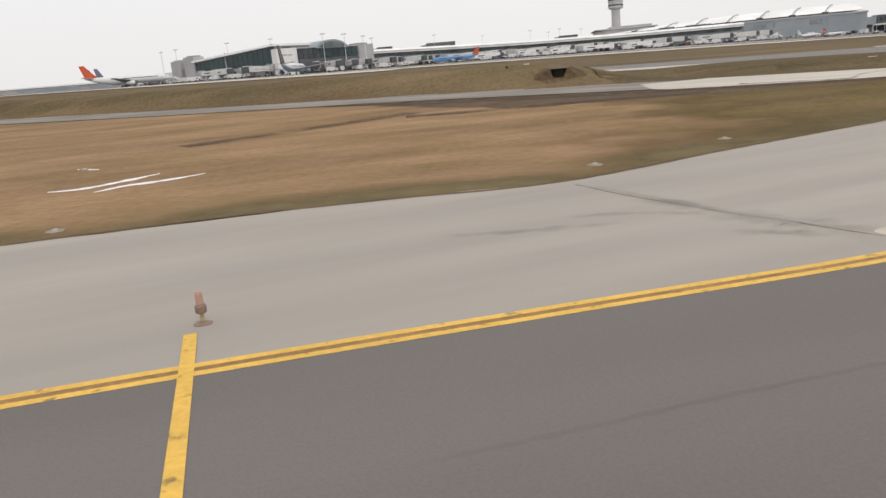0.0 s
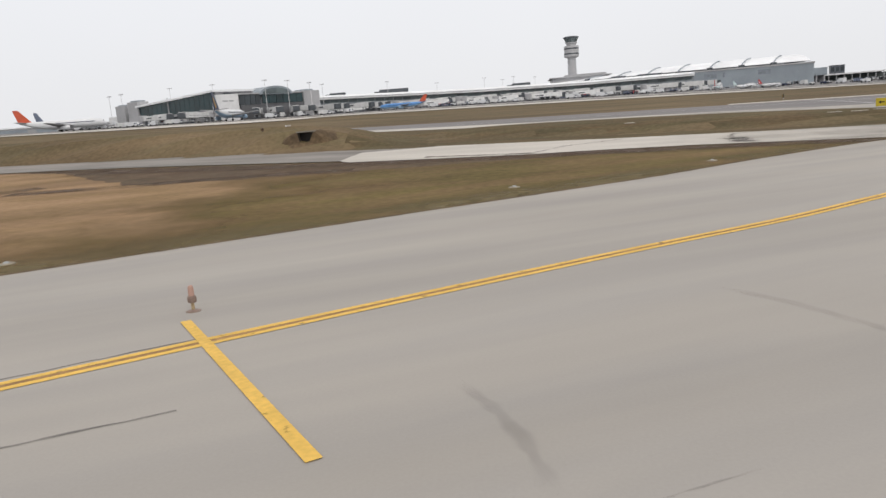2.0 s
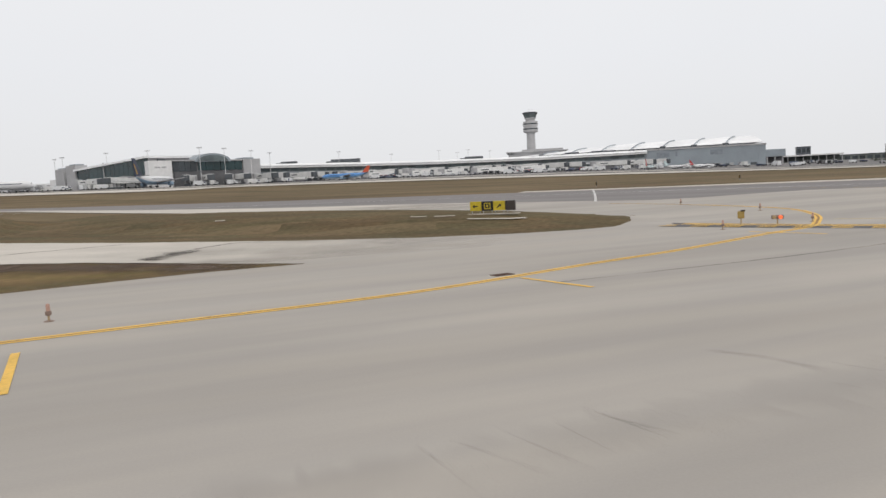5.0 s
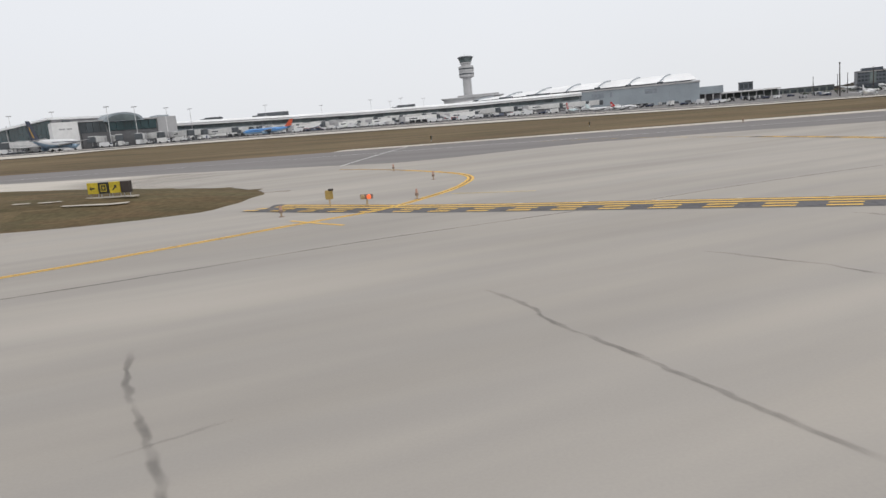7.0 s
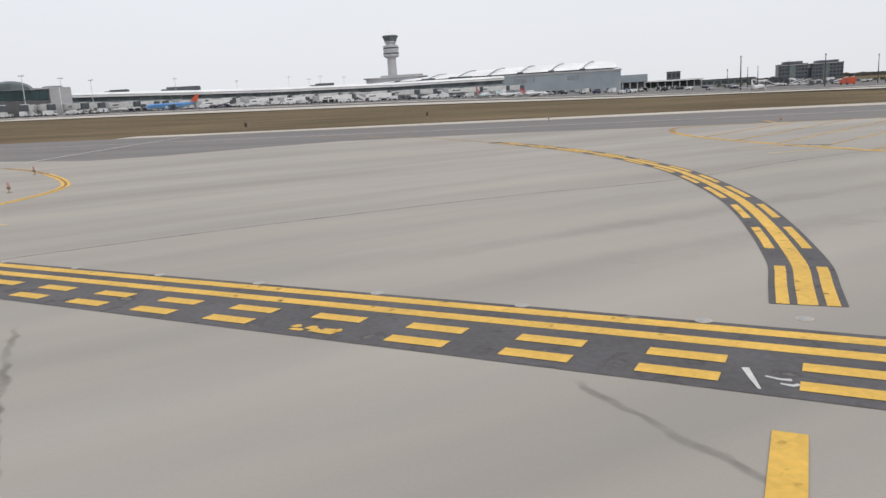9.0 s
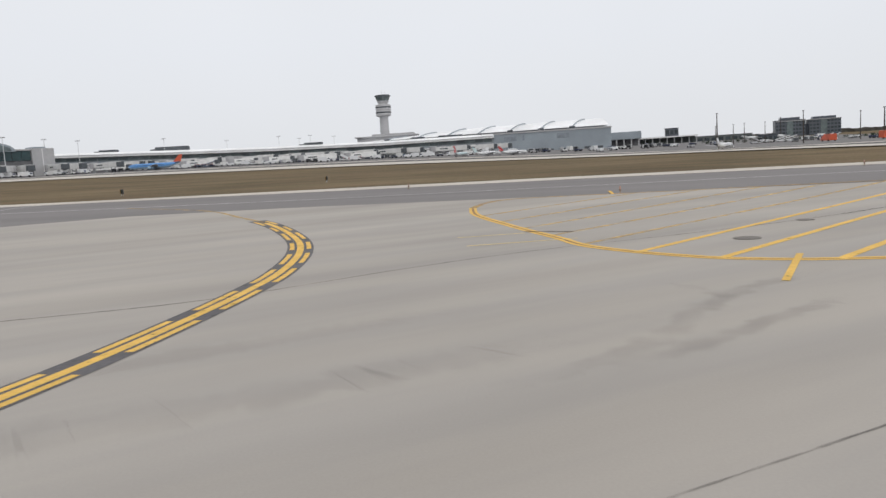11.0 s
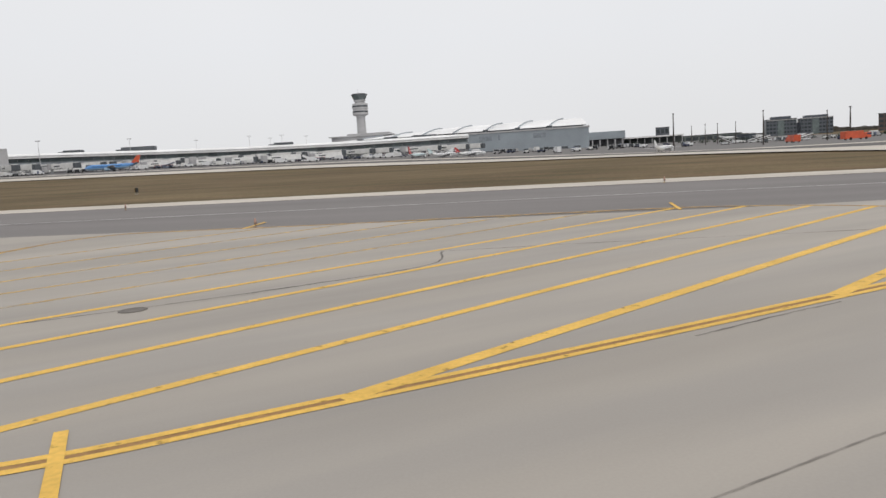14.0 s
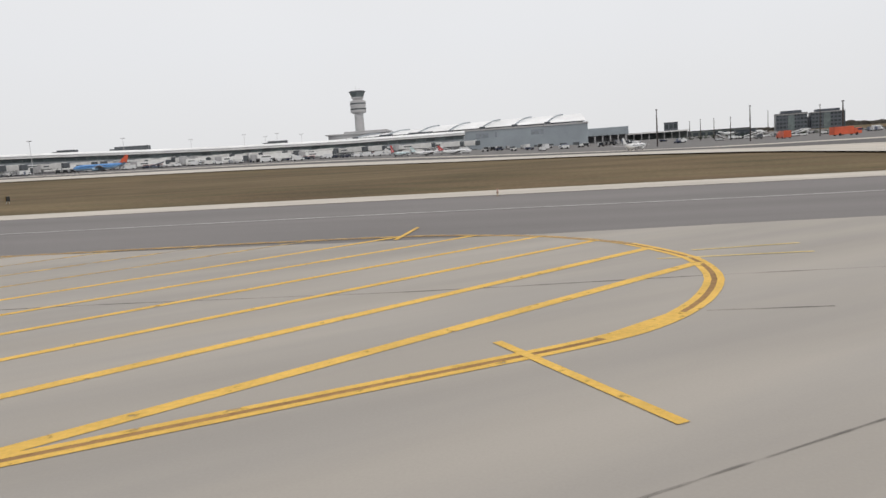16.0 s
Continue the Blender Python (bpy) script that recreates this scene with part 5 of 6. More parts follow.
def hedge(a, b, high, wide):
    """A low uneven row of evergreen clumps from a to b."""
    leaf = random.Random(int(a[0]))
    verts, faces = [], []
    long = math.hypot(b[0] - a[0], b[1] - a[1])
    for k in range(int(long * 2.2)):
        t = leaf.random()
        cx, cy = a[0] + (b[0] - a[0]) * t + leaf.uniform(-wide, wide), a[1] + (b[1] - a[1]) * t + leaf.uniform(-wide, wide)
        r = leaf.uniform(0.5, 1.1)
        cz = lie(cx, cy) + leaf.uniform(0.2, 1.0) * (high - r) * (0.75 + 0.4 * noise.noise((cx * 0.2, cy * 0.2, 0)))
        for _ in range(16):
            d = Vector((leaf.gauss(0, 1), leaf.gauss(0, 1), leaf.gauss(0, 1))).normalized()
            p, side = Vector((cx, cy, cz)) + d * r * leaf.uniform(0.6, 1.0), d.orthogonal().normalized() * 0.3 * r
            up = d.cross(side).normalized() * 0.3 * r
            n = len(verts)
            verts += [p - side, p + side, p + up * 1.6]
            faces.append((n, n + 1, n + 2))
    ob = part("evergreen_hedge", (verts, faces), HEDGE)
    return tagged(ob, "low dark evergreen hedge beyond the apron", "hedge", kind="stuff")


HEDGE = surface("dark_evergreen", (0.045, 0.062, 0.042), 0.9, vary=0.3, grain=0.8, stain=0.2, stain_dark=0.25, specular=0.1)
hedge((268, 489), (312, 472), 3.3, 1.6)
hedge((318, 470), (336, 462), 2.6, 1.4)
hedge((338, 458), (374, 437), 2.6, 1.6)
for spot, wide in (((-558.9, 589.9, -399.7, 637.7, 16.5, 0.755, 0.8), 220), ((-327.4, 488.5, -267.7, 498.2, 12.4, 0.89, 0.8), 68)):
    shed = thing("hangar", on_line(*spot), "long low pale grey hangar beyond the apron", "building")
    part("wall", box(0, wide, 0, 30, -3, 5.2, 0.2), CLAD_PALE, shed)
    part("roof", slab([-1, wide / 2, wide + 1], -1, 31, lambda x: 5.2, lambda x: 6.6), ROOF_PALE, shed)
    part("door", box(wide * 0.1, wide * 0.42, -0.2, 0.1, -3, 3.8, 0.05), CLAD, shed, "grey sliding door")
    part("door", box(wide * 0.56, wide * 0.9, -0.2, 0.1, -3, 3.8, 0.05), CLAD, shed, "grey sliding door")

# ---- masts and poles ----
MAST_GREY = surface("pale_mast_grey", (0.6, 0.61, 0.62), 0.5, 0.1, vary=0.06, grain=2)


def mast(x, y, high, label="tall steel apron floodlight mast with a lamp head"):
    z = lie(x, y)
    top = thing("light_mast", pose(x, y, z), label, "mast", "apron masts")
    h = high - z
    part("pole", lathe([(0.26, 0), (0.18, h * 0.5), (0.12, h - 0.8)], 10), MAST_GREY, top)
    part("crossbar", box(-1.4, 1.4, -0.1, 0.1, h - 0.8, h - 0.6), MAST_GREY, top)
    for k in (-1.2, -0.4, 0.4, 1.2):
        part("lamp", box(k - 0.25, k + 0.25, -0.3, 0.2, h - 0.6, h - 0.2, 0.06), MAST_GREY, top)
    return top


for x, y, h in ((-258.5, 478.9, 33.3), (-233.1, 447.9, 32.2), (-185.9, 416.2, 31.2), (-156.2, 406.7, 30.7), (-124.6, 403.4, 30.6), (-115.2, 415.0, 30.1), (-111.3, 447.4, 29.9), (-115.4, 494.5, 30.7),
                (-77.7, 536.0, 30.9), (-44.6, 567.9, 28.6), (-8.3, 572.3, 29.5), (5.6, 576.2, 27.3), (13.9, 576.2, 29.0), (30.5, 580.0, 27.5)):
    mast(x, y, h)


def pole(x, y, high, r=0.32):
    z = lie(x, y)
    top = thing("pole", pose(x, y, z), "tall thin dark pole", "pole", "dark poles")
    part("shaft", lathe([(r, 0), (r * 0.8, (high - z) * 0.6), (r * 0.5, high - z)], 8), DARK_METAL, top)
    part("cap", box(-r, r, -r, r, high - z - 0.2, high - z + 0.15), DARK_METAL, top)


for x, y, h, r in ((213.2, 325.5, 15.2, 0.3), (274.2, 484.2, 14.1, 0.26), (263.0, 430.9, 13.4, 0.24), (272.9, 440.3, 13.8, 0.25), (269.1, 406.9, 13.0, 0.23), (243.9, 319.2, 14.0, 0.26), (350.0, 560.0, 19.5, 0.3), (279.6, 326.4, 13.8, 0.36), (278.1, 340.0, 13.4, 0.22)):
    pole(x, y, h, r)

# ---- aircraft ----
def aircraft(tail, nose, high, body, belly, fin, label, accent=None, fat=1.0, t_tail=False):
    """An airliner from its tail to its nose (x, y), as high as its fin."""
    dx, dy = nose[0] - tail[0], nose[1] - tail[1]
    n = math.hypot(dx, dy)
    z = lie((tail[0] + nose[0]) / 2, (tail[1] + nose[1]) / 2)
    top = thing("aircraft", pose(tail[0], tail[1], z, 0, 0, math.degrees(math.atan2(dy, dx))), label, "aircraft", "parked aircraft")
    r = n * 0.052 * fat
    axis = r * 1.75
    prof = [(0.0, 0.12, 0.75), (0.05, 0.32, 0.6), (0.14, 0.66, 0.34), (0.25, 0.93, 0.08), (0.33, 1, 0), (0.6, 1, 0), (0.86, 1, 0), (0.93, 0.86, -0.06), (0.97, 0.62, -0.16), (0.99, 0.36, -0.24), (1.0, 0.08, -0.3)]
    def tube(a, b, start=0):
        verts, faces, m = [], [], 16
        for s, f, up in prof:
            for k in range(m + 1):
                t = radians(a + (b - a) * k / m)
                verts.append((s * n, f * r * math.sin(t), axis + up * r + f * r * math.cos(t)))
        for i in range(len(prof) - 1):
            for k in range(m):
                p = i * (m + 1) + k
                faces.append((p, p + m + 1, p + m + 2, p + 1))
        return verts, faces
    part("fuselage", tube(-110, 110), body, top)
    part("belly", tube(110, 250), belly, top)
    for side in (-1, 1):
        me = []
        verts = [(0.62 * n, side * r * 0.8, axis - 0.5 * r), (0.42 * n, side * r * 0.8, axis - 0.5 * r), (0.33 * n, side * 0.46 * n, axis + 0.25 * r), (0.375 * n, side * 0.46 * n, axis + 0.3 * r)]
        verts += [(x, y, zz + 0.22 * r * (1 if i < 2 else 0.4)) for i, (x, y, zz) in enumerate(verts)]
        part("wing", (verts, [(0, 1, 2, 3), (7, 6, 5, 4), (0, 4, 5, 1), (1, 5, 6, 2), (2, 6, 7, 3), (3, 7, 4, 0)]), CLAD_PALE, top)
        zt = high - 0.6 if t_tail else axis + 0.75 * r
        verts = [(0.1 * n, side * 0.1 * r, zt), (0.01 * n, side * 0.1 * r, zt), (-0.03 * n, side * 0.17 * n, zt + 0.2 * r), (0.01 * n, side * 0.17 * n, zt + 0.2 * r)]
        verts += [(x, y, zz + 0.12 * r) for x, y, zz in verts]
        part("tailplane", (verts, [(0, 1, 2, 3), (7, 6, 5, 4), (0, 4, 5, 1), (1, 5, 6, 2), (2, 6, 7, 3), (3, 7, 4, 0)]), CLAD_PALE, top)
        ex, ey, ez = (0.2 * n, side * r * 1.5, axis + 0.5 * r) if t_tail else (0.53 * n, side * 0.17 * n, axis - 0.85 * r)
        eng = part("engine", lathe([(0.3 * r, -0.055 * n), (0.5 * r, -0.03 * n), (0.56 * r, 0.02 * n), (0.5 * r, 0.05 * n), (0.36 * r, 0.05 * n)], 14), belly, top)
        eng.matrix_basis = pose(ex, ey, ez, 0, 90, 0)
        part("window_band", ([(s * n, side * (r * 0.985 + 0.04), axis + 0.22 * r + d) for s in (0.3, 0.86) for d in (0, 0.16 * r)], [(0, 2, 3, 1)]), NAVY, top, "row of dark cabin windows")
    fv = [(0.15 * n, axis + 0.75 * r), (-0.005 * n, axis + 0.8 * r), (-0.055 * n, high), (0.005 * n, high)]
    verts = [(x, y, zz) for y in (-0.1 * r, 0.1 * r) for x, zz in fv]
    finob = part("fin", (verts, [(3, 2, 1, 0), (4, 5, 6, 7), (0, 1, 5, 4), (1, 2, 6, 5), (2, 3, 7, 6), (3, 0, 4, 7)]), fin, top, "tall painted tail fin")
    if accent:
        av = [(0.05 * n, axis + 1.4 * r), (0.028 * n, axis + 1.3 * r), (-0.034 * n, high - 1.3 * r), (-0.022 * n, high - 1.2 * r)]
        verts = [(x, y, zz) for y in (-0.13 * r, 0.13 * r) for x, zz in av]
        part("fin_flash", (verts, [(3, 2, 1, 0), (4, 5, 6, 7)]), accent, finob, "bright painted flash")
    part("cockpit_glass", joined(*[([(0.965 * n, s * r * 0.3, axis + 0.45 * r), (0.978 * n, s * r * 0.2, axis + 0.22 * r), (0.962 * n, s * r * 0.66, axis + 0.15 * r), (0.95 * n, s * r * 0.6, axis + 0.38 * r)], [(0, 1, 2, 3)]) for s in (-1, 1)]), NAVY, top)
    for gx2, gy2 in ((0.46, 0.5), (0.46, -0.5), (0.9, 0.0)):
        gear = part("gear_leg", lathe([(0.08 * r, 0.2 * r), (0.08 * r, axis - 0.5 * r)], 8, gx2 * n, gy2 * r * 1.6), STEEL, top)
        wh = part("wheel", lathe([(0.24 * r, -0.16 * r), (0.26 * r, -0.1 * r), (0.26 * r, 0.1 * r), (0.24 * r, 0.16 * r)], 14), TYRE, gear)
        wh.matrix_basis = pose(gx2 * n, gy2 * r * 1.6, 0.26 * r, 90, 0, 0)
    return top


aircraft((-42.2, 459.9), (-70.6, 456.3), 8.2, BLUE, PALE_BLUE, ORANGE_RED, "bright blue airliner with an orange tail fin")
aircraft((-244.2, 362.3), (-206, 380.0), 12.4, WHITE, WHITE, ORANGE_RED, "white airliner with an orange tail fin")
aircraft((-262, 404), (-232, 414), 11.6, WHITE, CLAD_PALE, SLATE, "white airliner with a slate blue tail fin")
aircraft((-130.3, 342.6), (-131.3, 383.0), 14.0, WHITE, PALE_BLUE, NAVY, "white and pale blue airliner with a navy and gold tail", GOLD)
aircraft((112.0, 381), (119, 398), 5.4, TEAL_PAINT, WHITE, RED, "pale teal regional jet with a red and white tail", WHITE, 0.9)
aircraft((121, 380), (135, 390), 4.4, WHITE, WHITE, TEAL_PAINT, "white regional jet with a pale teal tail", WHITE, 0.9)
aircraft((133, 380), (147, 390), 4.4, WHITE, WHITE, RED, "white regional jet with a red tail", WHITE, 0.9)
aircraft((185.0, 252.9), (192.7, 261.5), 3.5, WHITE, WHITE, WHITE, "small white propeller aircraft on the apron", None, 1.2, False)
aircraft((292.9, 488.9), (313.8, 476.7), 4.2, WHITE, WHITE, WHITE, "white jet parked beyond the taxiway", None, 1.0)


# ---- jet bridges and ground vehicles ----
JET_WHITE = surface("white_bridge_panels", (0.84, 0.84, 0.83), 0.55, vary=0.05, grain=0.8, stain=0.2, stain_dark=0.1)


def jet_bridge(x, y, turn, long=24, label="cream jet bridge on a steel leg", drop=0.0, paint=CREAM):
    z = lie(x, y)
    top = thing("jet_bridge", pose(x, y, z, 0, 0, turn), label, "jet bridge", "jet bridges")
    part("tunnel", box(0, long * 0.55, -1.4, 1.4, 2.9 - drop, 5.5 - drop, 0.15), paint, top)
    part("tunnel", box(long * 0.5, long, -1.7, 1.7, 2.7 - drop, 5.8 - drop, 0.15), paint, top)
    part("rotunda", lathe([(2.4, 2.6 - drop), (2.4, 5.8 - drop), (2.0, 6.1 - drop)], 16, -1.5, 0), CLAD_PALE, top)
    part("cab", box(long, long + 2.2, -1.9, 1.9, 2.5 - drop, 5.5 - drop, 0.25), ROOF_DARK, top, "dark folding cab")
    part("column", lathe([(0.8, 0), (0.8, 3.0 - drop)], 12, -1.5, 0), STEEL, top)
    for side in (-1.2, 1.2):
        part("leg", lathe([(0.3, 0.4), (0.3, 3.4 - drop)], 8, long * 0.75, side), STEEL, top)
    part("bogie", box(long * 0.75 - 0.8, long * 0.75 + 0.8, -1.8, 1.8, 0, 0.8, 0.1), ROOF_DARK, top)
    part("window_strip", box(long * 0.15, long * 0.4, -1.46, -1.3, 4.0 - drop, 4.6 - drop), GLASS, top)
    return top


for x, y, turn, long in ((-124, 487, 2, 12), (-105, 484, 3, 22), (-46, 482, 2, 17), (-18, 484, 3, 12), (3, 484, 2, 13), (24, 484, 3, 20), (52, 485, 3, 16)):
    jet_bridge(x, y, turn, long, "long low white jet bridge with a dark cab", 1.4, JET_WHITE)
bridge = jet_bridge(-98, 494, -6, 21)
for x, y, turn, in ((-65, 502, -8), (-25, 495, 170), (-19, 507, -6), (13, 512, -10), (39, 518, 172), (44, 515, -10), (74, 521, -14), (92, 525, 176), (104, 523, -8), (122, 527, -10)):
    copy_thing(bridge, pose(x, y, lie(x, y), 0, 0, turn))
for x, y, turn in ((-202, 414, -30), (-172, 400, -60), (-190, 408, -50), (-124, 408, -60), (-119, 428, -40), (-108, 446, -20), (-95, 470, -30), (-160, 384, -80), (-113, 415, -70), (-130, 404, -75), (-154, 390, -100), (-105, 439, -45)):
    copy_thing(bridge, pose(x, y, lie(x, y), 0, 0, turn))


def vehicle(kind, x, y, turn, paint, label):
    z = lie(x, y) + 0.13
    top = thing(kind, pose(x, y, z, 0, 0, turn), label, "vehicle", "apron vehicles")
    long, wide, tall = {"van": (4.4, 1.8, 1.8), "box_truck": (6.0, 2.0, 2.6), "tug": (2.8, 1.6, 1.4), "fire_truck": (10.0, 2.6, 3.0), "car": (4.0, 1.7, 1.35)}[kind]
    cab = long * (0.3 if kind in ("box_truck", "fire_truck") else 0.42)
    part("body", box(0, long - cab, -wide / 2, wide / 2, 0.45, tall, 0.12), paint, top)
    part("cab", box(long - cab + 0.05, long, -wide / 2, wide / 2, 0.45, tall * (0.78 if kind != "van" else 0.9), 0.18), WHITE if kind == "box_truck" else paint, top)
    part("windscreen", box(long - cab * 0.55, long + 0.02, -wide / 2 - 0.02, wide / 2 + 0.02, tall * 0.52, tall * 0.72, 0.02), NAVY, top)
    wheel = mesh_of("wheel", *lathe([(0.42, -0.15), (0.45, -0.1), (0.45, 0.1), (0.42, 0.15)], 12), TYRE)
    for wx in (0.2 * long, 0.8 * long):
        for wy in (-wide / 2, wide / 2):
            ob = new("wheel", wheel)
            ob.parent = top
            ob.matrix_basis = pose(wx, wy, 0.45, 90, 0, 0)
    return top


kinds = [("van", WHITE, "white apron service van"), ("box_truck", WHITE, "white catering truck with a tall box body"), ("tug", CREAM, "small cream baggage tug"), ("car", CLAD_PALE, "pale grey airport car"),
         ("van", RED, "red apron service van"), ("box_truck", CREAM, "cream catering truck with a tall box body"), ("car", NAVY, "dark blue airport service car")]
rng = random.Random(7)
for k in range(64):
    x = -236 + 6.6 * k + rng.uniform(-3, 3)
    y = (395 if x < -83 else 462 if x < 40 else 436 if x < 135 else 418) + rng.uniform(-18, 22)
    if -76 < x < -36:
        y += 30
    if -138 < x < -120:
        continue
    kind, paint, label = kinds[rng.choice((0, 0, 0, 1, 1, 1, 2, 2, 3, 3, 5, 5, 6))]
    vehicle(kind, x, y, rng.choice((10, 190, 14, 100, 195)), paint, label)
for k in range(46):
    x = 165 + 7.6 * k + rng.uniform(-4, 4)
    kind, paint, label = kinds[rng.choice((0, 0, 1, 2, 2, 3, 3, 6, 6))]
    vehicle(kind, x, 455 + rng.uniform(-35, 50) - (70 if k % 3 else 0) + 0.1 * min(0, 240 - x), rng.choice((10, 190, 30, 100)), paint, label)
for k in range(44):
    x = -232 + 3.4 * k + rng.uniform(-2, 2)
    if -140 < x < -118:
        continue
    kind, paint, label = kinds[rng.choice((0, 0, 1, 1, 2, 3, 5, 6, 5))]
    vehicle(kind, x, (388 if x < -110 else 430) + rng.uniform(-12, 14), rng.choice((10, 190, 60, 100)), paint, label)
for k in range(30):
    x = -40 + 6.2 * k + rng.uniform(-2, 2)
    kind, paint, label = kinds[rng.choice((0, 1, 2, 2, 3, 5, 6, 6))]
    vehicle(kind, x, (470 if x < 74 else 488 + 0.16 * x) + rng.uniform(-5, 5), rng.choice((10, 190, 60, 100)), paint, label)
vehicle("fire_truck", 262, 331, 82, ORANGE_RED, "orange-red airport fire truck")
vehicle("fire_truck", 264, 303, 10, ORANGE_RED, "orange-red airport fire truck")


# ---- loose ground equipment on the apron ----
SILVER = surface("dull_aluminium", (0.55, 0.56, 0.57), 0.4, 0.5, vary=0.12, grain=3)
WHEEL = mesh_of("wheel", *lathe([(0.26, -0.1), (0.28, -0.07), (0.28, 0.07), (0.26, 0.1)], 10), TYRE)


def wheels(top, xs, half):
    for wx in xs:
        for wy in (-half, half):
            ob = new("wheel", WHEEL)
            ob.parent = top
            ob.matrix_basis = pose(wx, wy, 0.28, 90, 0, 0)


def baggage_cart(x, y, turn, paint, label):
    top = thing("baggage_cart", pose(x, y, lie(x, y) + 0.14, 0, 0, turn), label, "cart", "baggage carts")
    part("deck", box(0, 3.0, -0.75, 0.75, 0.5, 0.62, 0.03), DARK_METAL, top)
    part("roof", box(-0.05, 3.05, -0.8, 0.8, 1.95, 2.05, 0.04), paint, top)
    part("end_panel", box(0.0, 0.06, -0.72, 0.72, 0.62, 1.95), paint, top)
    part("end_panel", box(2.94, 3.0, -0.72, 0.72, 0.62, 1.95), paint, top)
    part("curtain", box(0.1, 2.9, 0.66, 0.7, 0.7, 1.9), ROOF_DARK, top, "dark side curtain")
    part("tow_bar", lathe([(0.04, 0.0), (0.04, 1.0)], 6), DARK_METAL, top).matrix_basis = pose(3.0, 0, 0.5, 0, 90, 0)
    wheels(top, (0.5, 2.5), 0.6)
    return top


def belt_loader(x, y, turn, paint, label):
    top = thing("belt_loader", pose(x, y, lie(x, y) + 0.14, 0, 0, turn), label, "vehicle", "belt loaders")
    part("chassis", box(0, 5.2, -0.8, 0.8, 0.4, 1.0, 0.08), paint, top)
    belt = part("belt", box(-0.8, 7.0, -0.42, 0.42, -0.12, 0.12, 0.03), DARK_METAL, top, "dark slanting belt")
    belt.matrix_basis = pose(0, 0, 1.2, 0, -14, 0)
    rail = part("rail", box(-0.8, 7.0, -0.5, -0.44, 0.1, 0.5), paint, top)
    rail.matrix_basis = pose(0, 0, 1.2, 0, -14, 0)
    part("seat", box(3.9, 4.5, -0.75, -0.45, 1.0, 1.6, 0.06), DARK_METAL, top)
    wheels(top, (0.9, 4.3), 0.7)
    return top


def cargo_container(x, y, turn, paint, label):
    top = thing("cargo_container", pose(x, y, lie(x, y) + 0.14, 0, 0, turn), label, "container", "cargo containers")
    prof = [(-0.75, 0.5), (0.75, 0.5), (0.75, 2.1), (-1.1, 2.1), (-1.1, 1.0)]
    part("shell", ([(px, py, pz) for py in (0.0, 1.5) for px, pz in prof], [(0, 1, 2, 3, 4), (9, 8, 7, 6, 5)] + [(k, k + 5, (k + 1) % 5 + 5, (k + 1) % 5) for k in range(5)]), paint, top)
    part("door", box(-0.65, 0.65, -0.03, 0.0, 0.6, 2.0), CLAD_PALE, top)
    part("dolly", box(-1.1, 1.1, -0.1, 1.6, 0.36, 0.5, 0.02), DARK_METAL, top)
    wheels(top, (-0.8, 0.8), 0.9)
    return top


def boarding_stairs(x, y, turn, label):
    top = thing("boarding_stairs", pose(x, y, lie(x, y) + 0.14, 0, 0, turn), label, "stairs", "boarding stairs")
    part("chassis", box(0, 5.4, -0.9, 0.9, 0.4, 0.9, 0.06), WHITE, top)
    me = mesh_of("step", *(lambda v: (v, [(0, 1, 2, 3), (7, 6, 5, 4), (0, 4, 5, 1), (1, 5, 6, 2), (2, 6, 7, 3), (3, 7, 4, 0)]))([(a, b, c) for c in (0.0, 0.06) for a, b in ((0, -0.7), (0.34, -0.7), (0.34, 0.7), (0, 0.7))]), SILVER)
    for k in range(12):
        ob = new("step", me)
        ob.parent = top
        ob.matrix_basis = pose(0.4 + 0.34 * k, 0, 0.95 + 0.18 * k)
    for side in (-0.78, 0.78):
        wall_ = part("side_panel", box(0, 4.9, side - 0.03, side + 0.03, -0.3, 0.9), WHITE, top, "white side panel")
        wall_.matrix_basis = pose(0.3, 0, 1.0, 0, -27, 0)
    part("platform", box(4.4, 5.8, -0.85, 0.85, 3.0, 3.1), SILVER, top)
    for side in (-0.8, 0.8):
        part("leg", box(5.2, 5.3, side - 0.05, side + 0.05, 0.9, 3.0), SILVER, top)
    wheels(top, (1.0, 4.4), 0.8)
    return top


def apron_line(x):
    """How far out the equipment stands along the terminal, at x."""
    return between([(-236, 398), (-150, 386), (-110, 408), (-80, 452), (40, 470), (100, 462), (160, 440)])(x)


makers = [lambda *p: baggage_cart(*p, WHITE, "white covered baggage cart on the apron"), lambda *p: baggage_cart(*p, CLAD_PALE, "grey covered baggage cart on the apron"), lambda *p: baggage_cart(*p, RED, "red covered baggage cart on the apron"),
          lambda *p: belt_loader(*p, WHITE, "white belt loader with a dark belt"), lambda *p: belt_loader(*p, SLATE, "slate blue belt loader with a dark belt"),
          lambda *p: cargo_container(*p, SILVER, "silver air cargo container on a dolly"), lambda *p: cargo_container(*p, SLATE, "blue-grey air cargo container on a dolly"),
          lambda *p: boarding_stairs(*p, "white mobile boarding stairs")]
rng = random.Random(23)
for k in range(46):
    x = -232 + 8.6 * k + rng.uniform(-3, 3)
    y = apron_line(x) + rng.uniform(-8, 34)
    if -140 < x < -118 or -76 < x < -36 and y < 475:
        continue
    make, turn = makers[rng.randrange(len(makers))], rng.choice((8, 12, 100, 190, 196))
    for n in range(rng.choice((1, 2, 3))):
        if make is makers[7] and n:
            break
        make(x + 3.7 * n * math.cos(radians(turn)), y + 3.7 * n * math.sin(radians(turn)), turn)
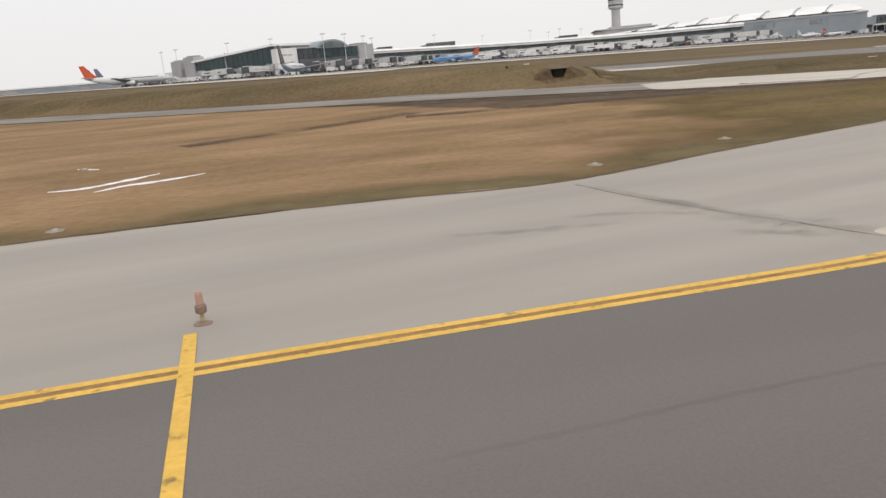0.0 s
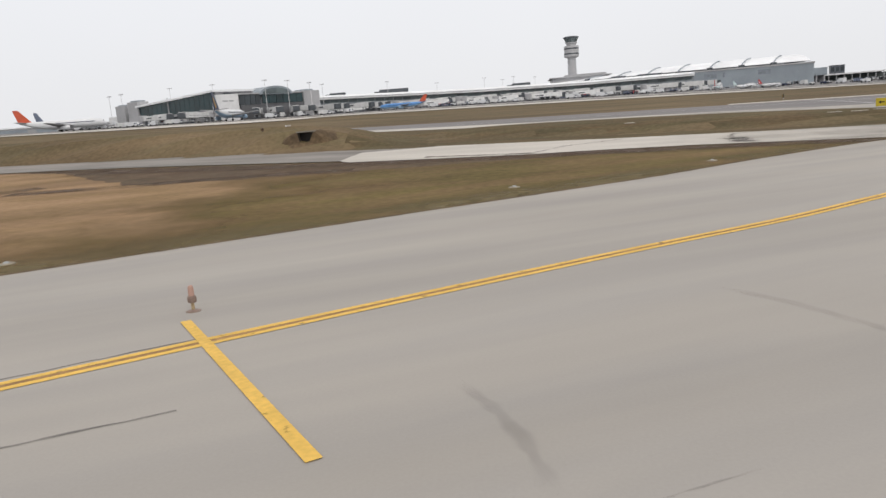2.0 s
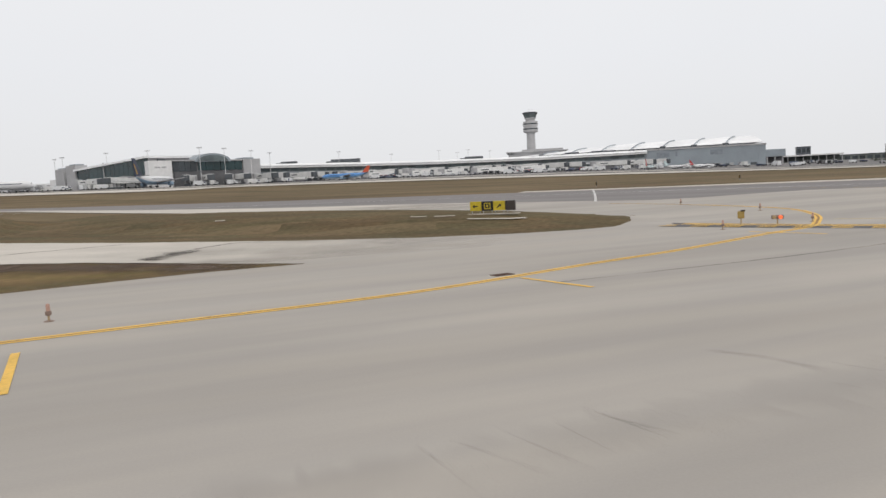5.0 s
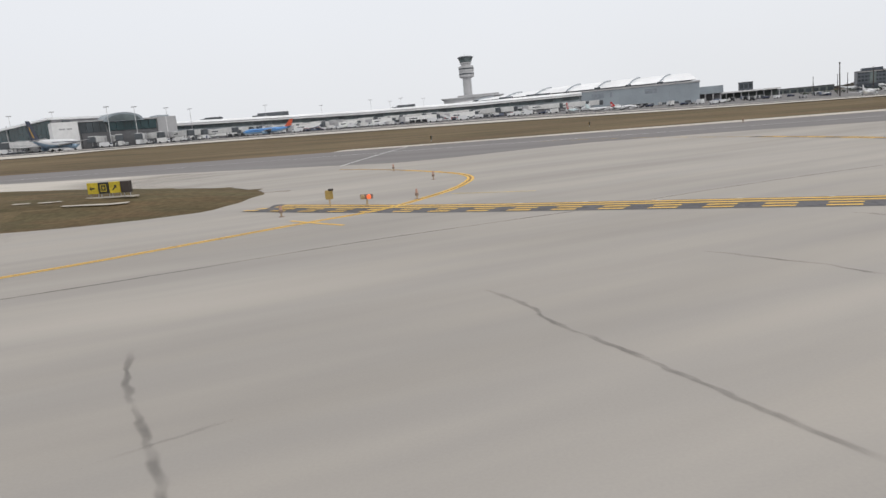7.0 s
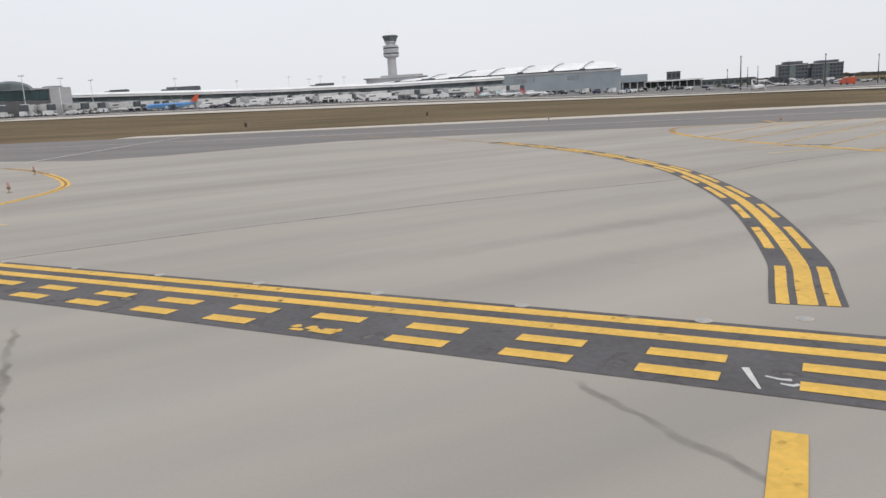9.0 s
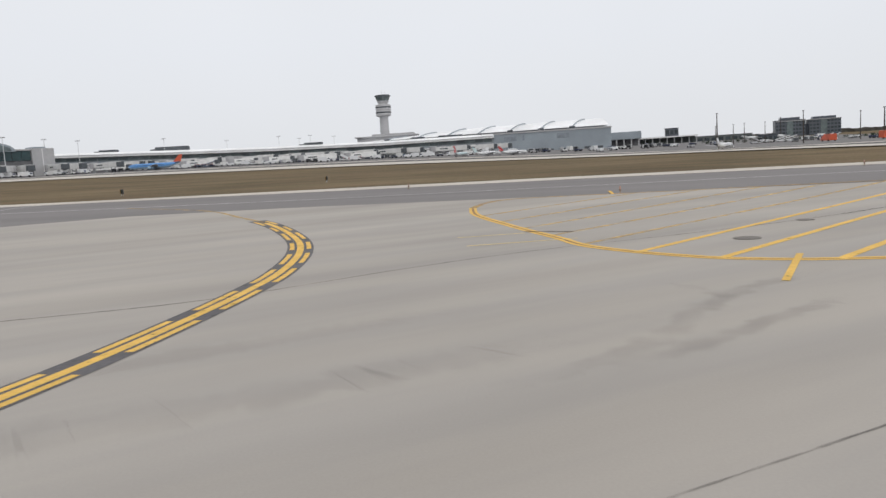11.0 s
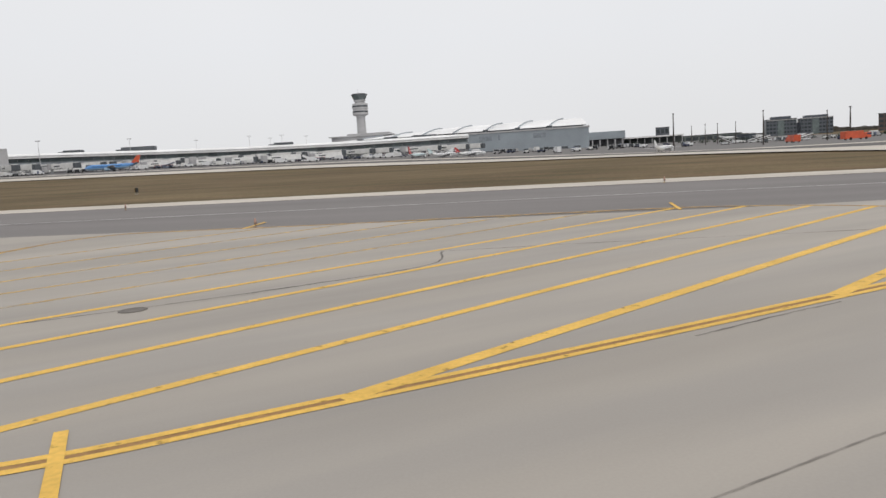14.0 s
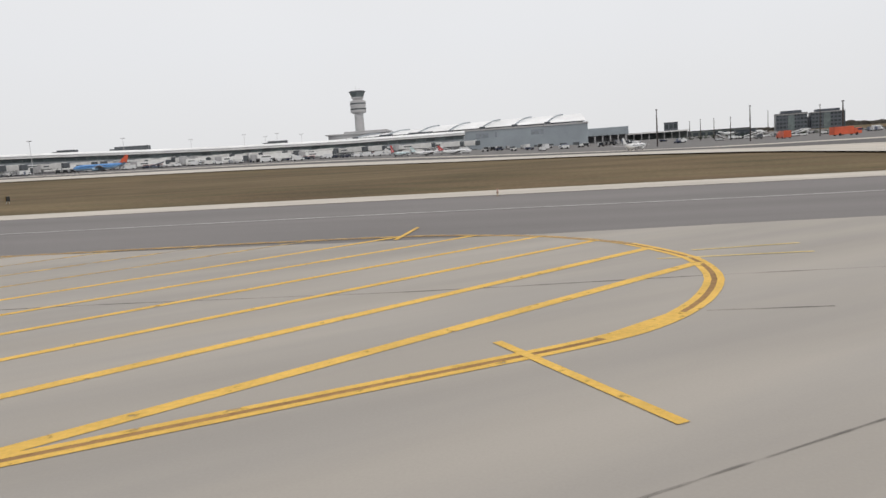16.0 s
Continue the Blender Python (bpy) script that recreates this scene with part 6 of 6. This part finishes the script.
for k in range(22):
    x = 168 + 8.0 * k + rng.uniform(-3, 3)
    y = 452 + rng.uniform(-60, 40) - 0.42 * max(0, x - 250)
    make, turn = makers[rng.choice((0, 1, 1, 3, 5, 6))], rng.choice((0, 8, 100, 190))
    for n in range(rng.choice((1, 2))):
        make(x + 3.7 * n * math.cos(radians(turn)), y + 3.7 * n * math.sin(radians(turn)), turn)
for k in range(11):
    x, y = -92 + 22.5 * k, 501 + 3.4 * k
    copy_thing(bridge, pose(x, y, lie(x, y), 0, 0, (-20, 168, -35, 158, -12)[k % 5]))

# far woods along the horizon
wv, wf = [], []
for k in range(420):
    x = -1500 + 8.5 * k
    y = 1100 + 60 * noise.noise((x * 0.004, 0, 0))
    h = (5 if x < 250 else 0.5) + 3.5 * (noise.noise((x * 0.03, 1, 0)) + 0.6 * noise.noise((x * 0.11, 2, 0)))
    b = len(wv)
    for j in range(7):
        a = math.pi * j / 6
        wv.append((x - 9 * math.cos(a) + 2 * noise.noise((x, j, 0)), y + 4 * noise.noise((x, j, 3)), lie(x, y) - 4 + (h + 9) * math.sin(a) ** 0.5 * (1 + 0.12 * noise.noise((x * 1.7, j, 5)))))
    wf.append(tuple(range(b, b + 7)))
woods = part("far_woods", (wv, wf), surface("bare_winter_wood", (0.09, 0.085, 0.075), 0.95, vary=0.3, grain=0.2, stain=0.02, stain_dark=0.2, specular=0.1))
tagged(woods, "dim bare woods low along the horizon", "woods", kind="stuff")

# ---- grass tufts along the near edge of the field ----
gv3, gf3 = [], []
rng = random.Random(11)
edge = curve(GRASS_EDGE[1:], 0.5)


def tuft(x, y, big):
    lz = lie(x, y) - 0.065
    for _ in range(4):
        a, lean, h = rng.uniform(0, 6.28), rng.uniform(0.3, 1.0), big * rng.uniform(0.6, 1.2)
        c, s = math.cos(a), math.sin(a)
        b = len(gv3)
        px, py = x + rng.uniform(-0.06, 0.06), y + rng.uniform(-0.06, 0.06)
        gv3.extend([(px - s * 0.02, py + c * 0.02, lz), (px + s * 0.02, py - c * 0.02, lz), (px + c * h * lean, py + s * h * lean, lz + h)])
        gf3.append((b, b + 1, b + 2))


for k in range(7000):
    i = rng.randrange(len(edge) - 1)
    d = (edge[i + 1] - edge[i]).normalized()
    q = edge[i] + d * rng.uniform(0, 0.5) + Vector((-d.y, d.x)) * (abs(rng.gauss(0, 0.3)) - 0.06)
    tuft(q.x, q.y, 0.06)
tufts = part("grass_tufts", (gv3, gf3), surface("dry_grass_blades", (0.2, 0.13, 0.065), 0.9, vary=0.3, grain=3, stain=0.2, stain_dark=0.3, specular=0.1))
tagged(tufts, "short dry grass tufts along the pavement edge", "grass", kind="stuff")
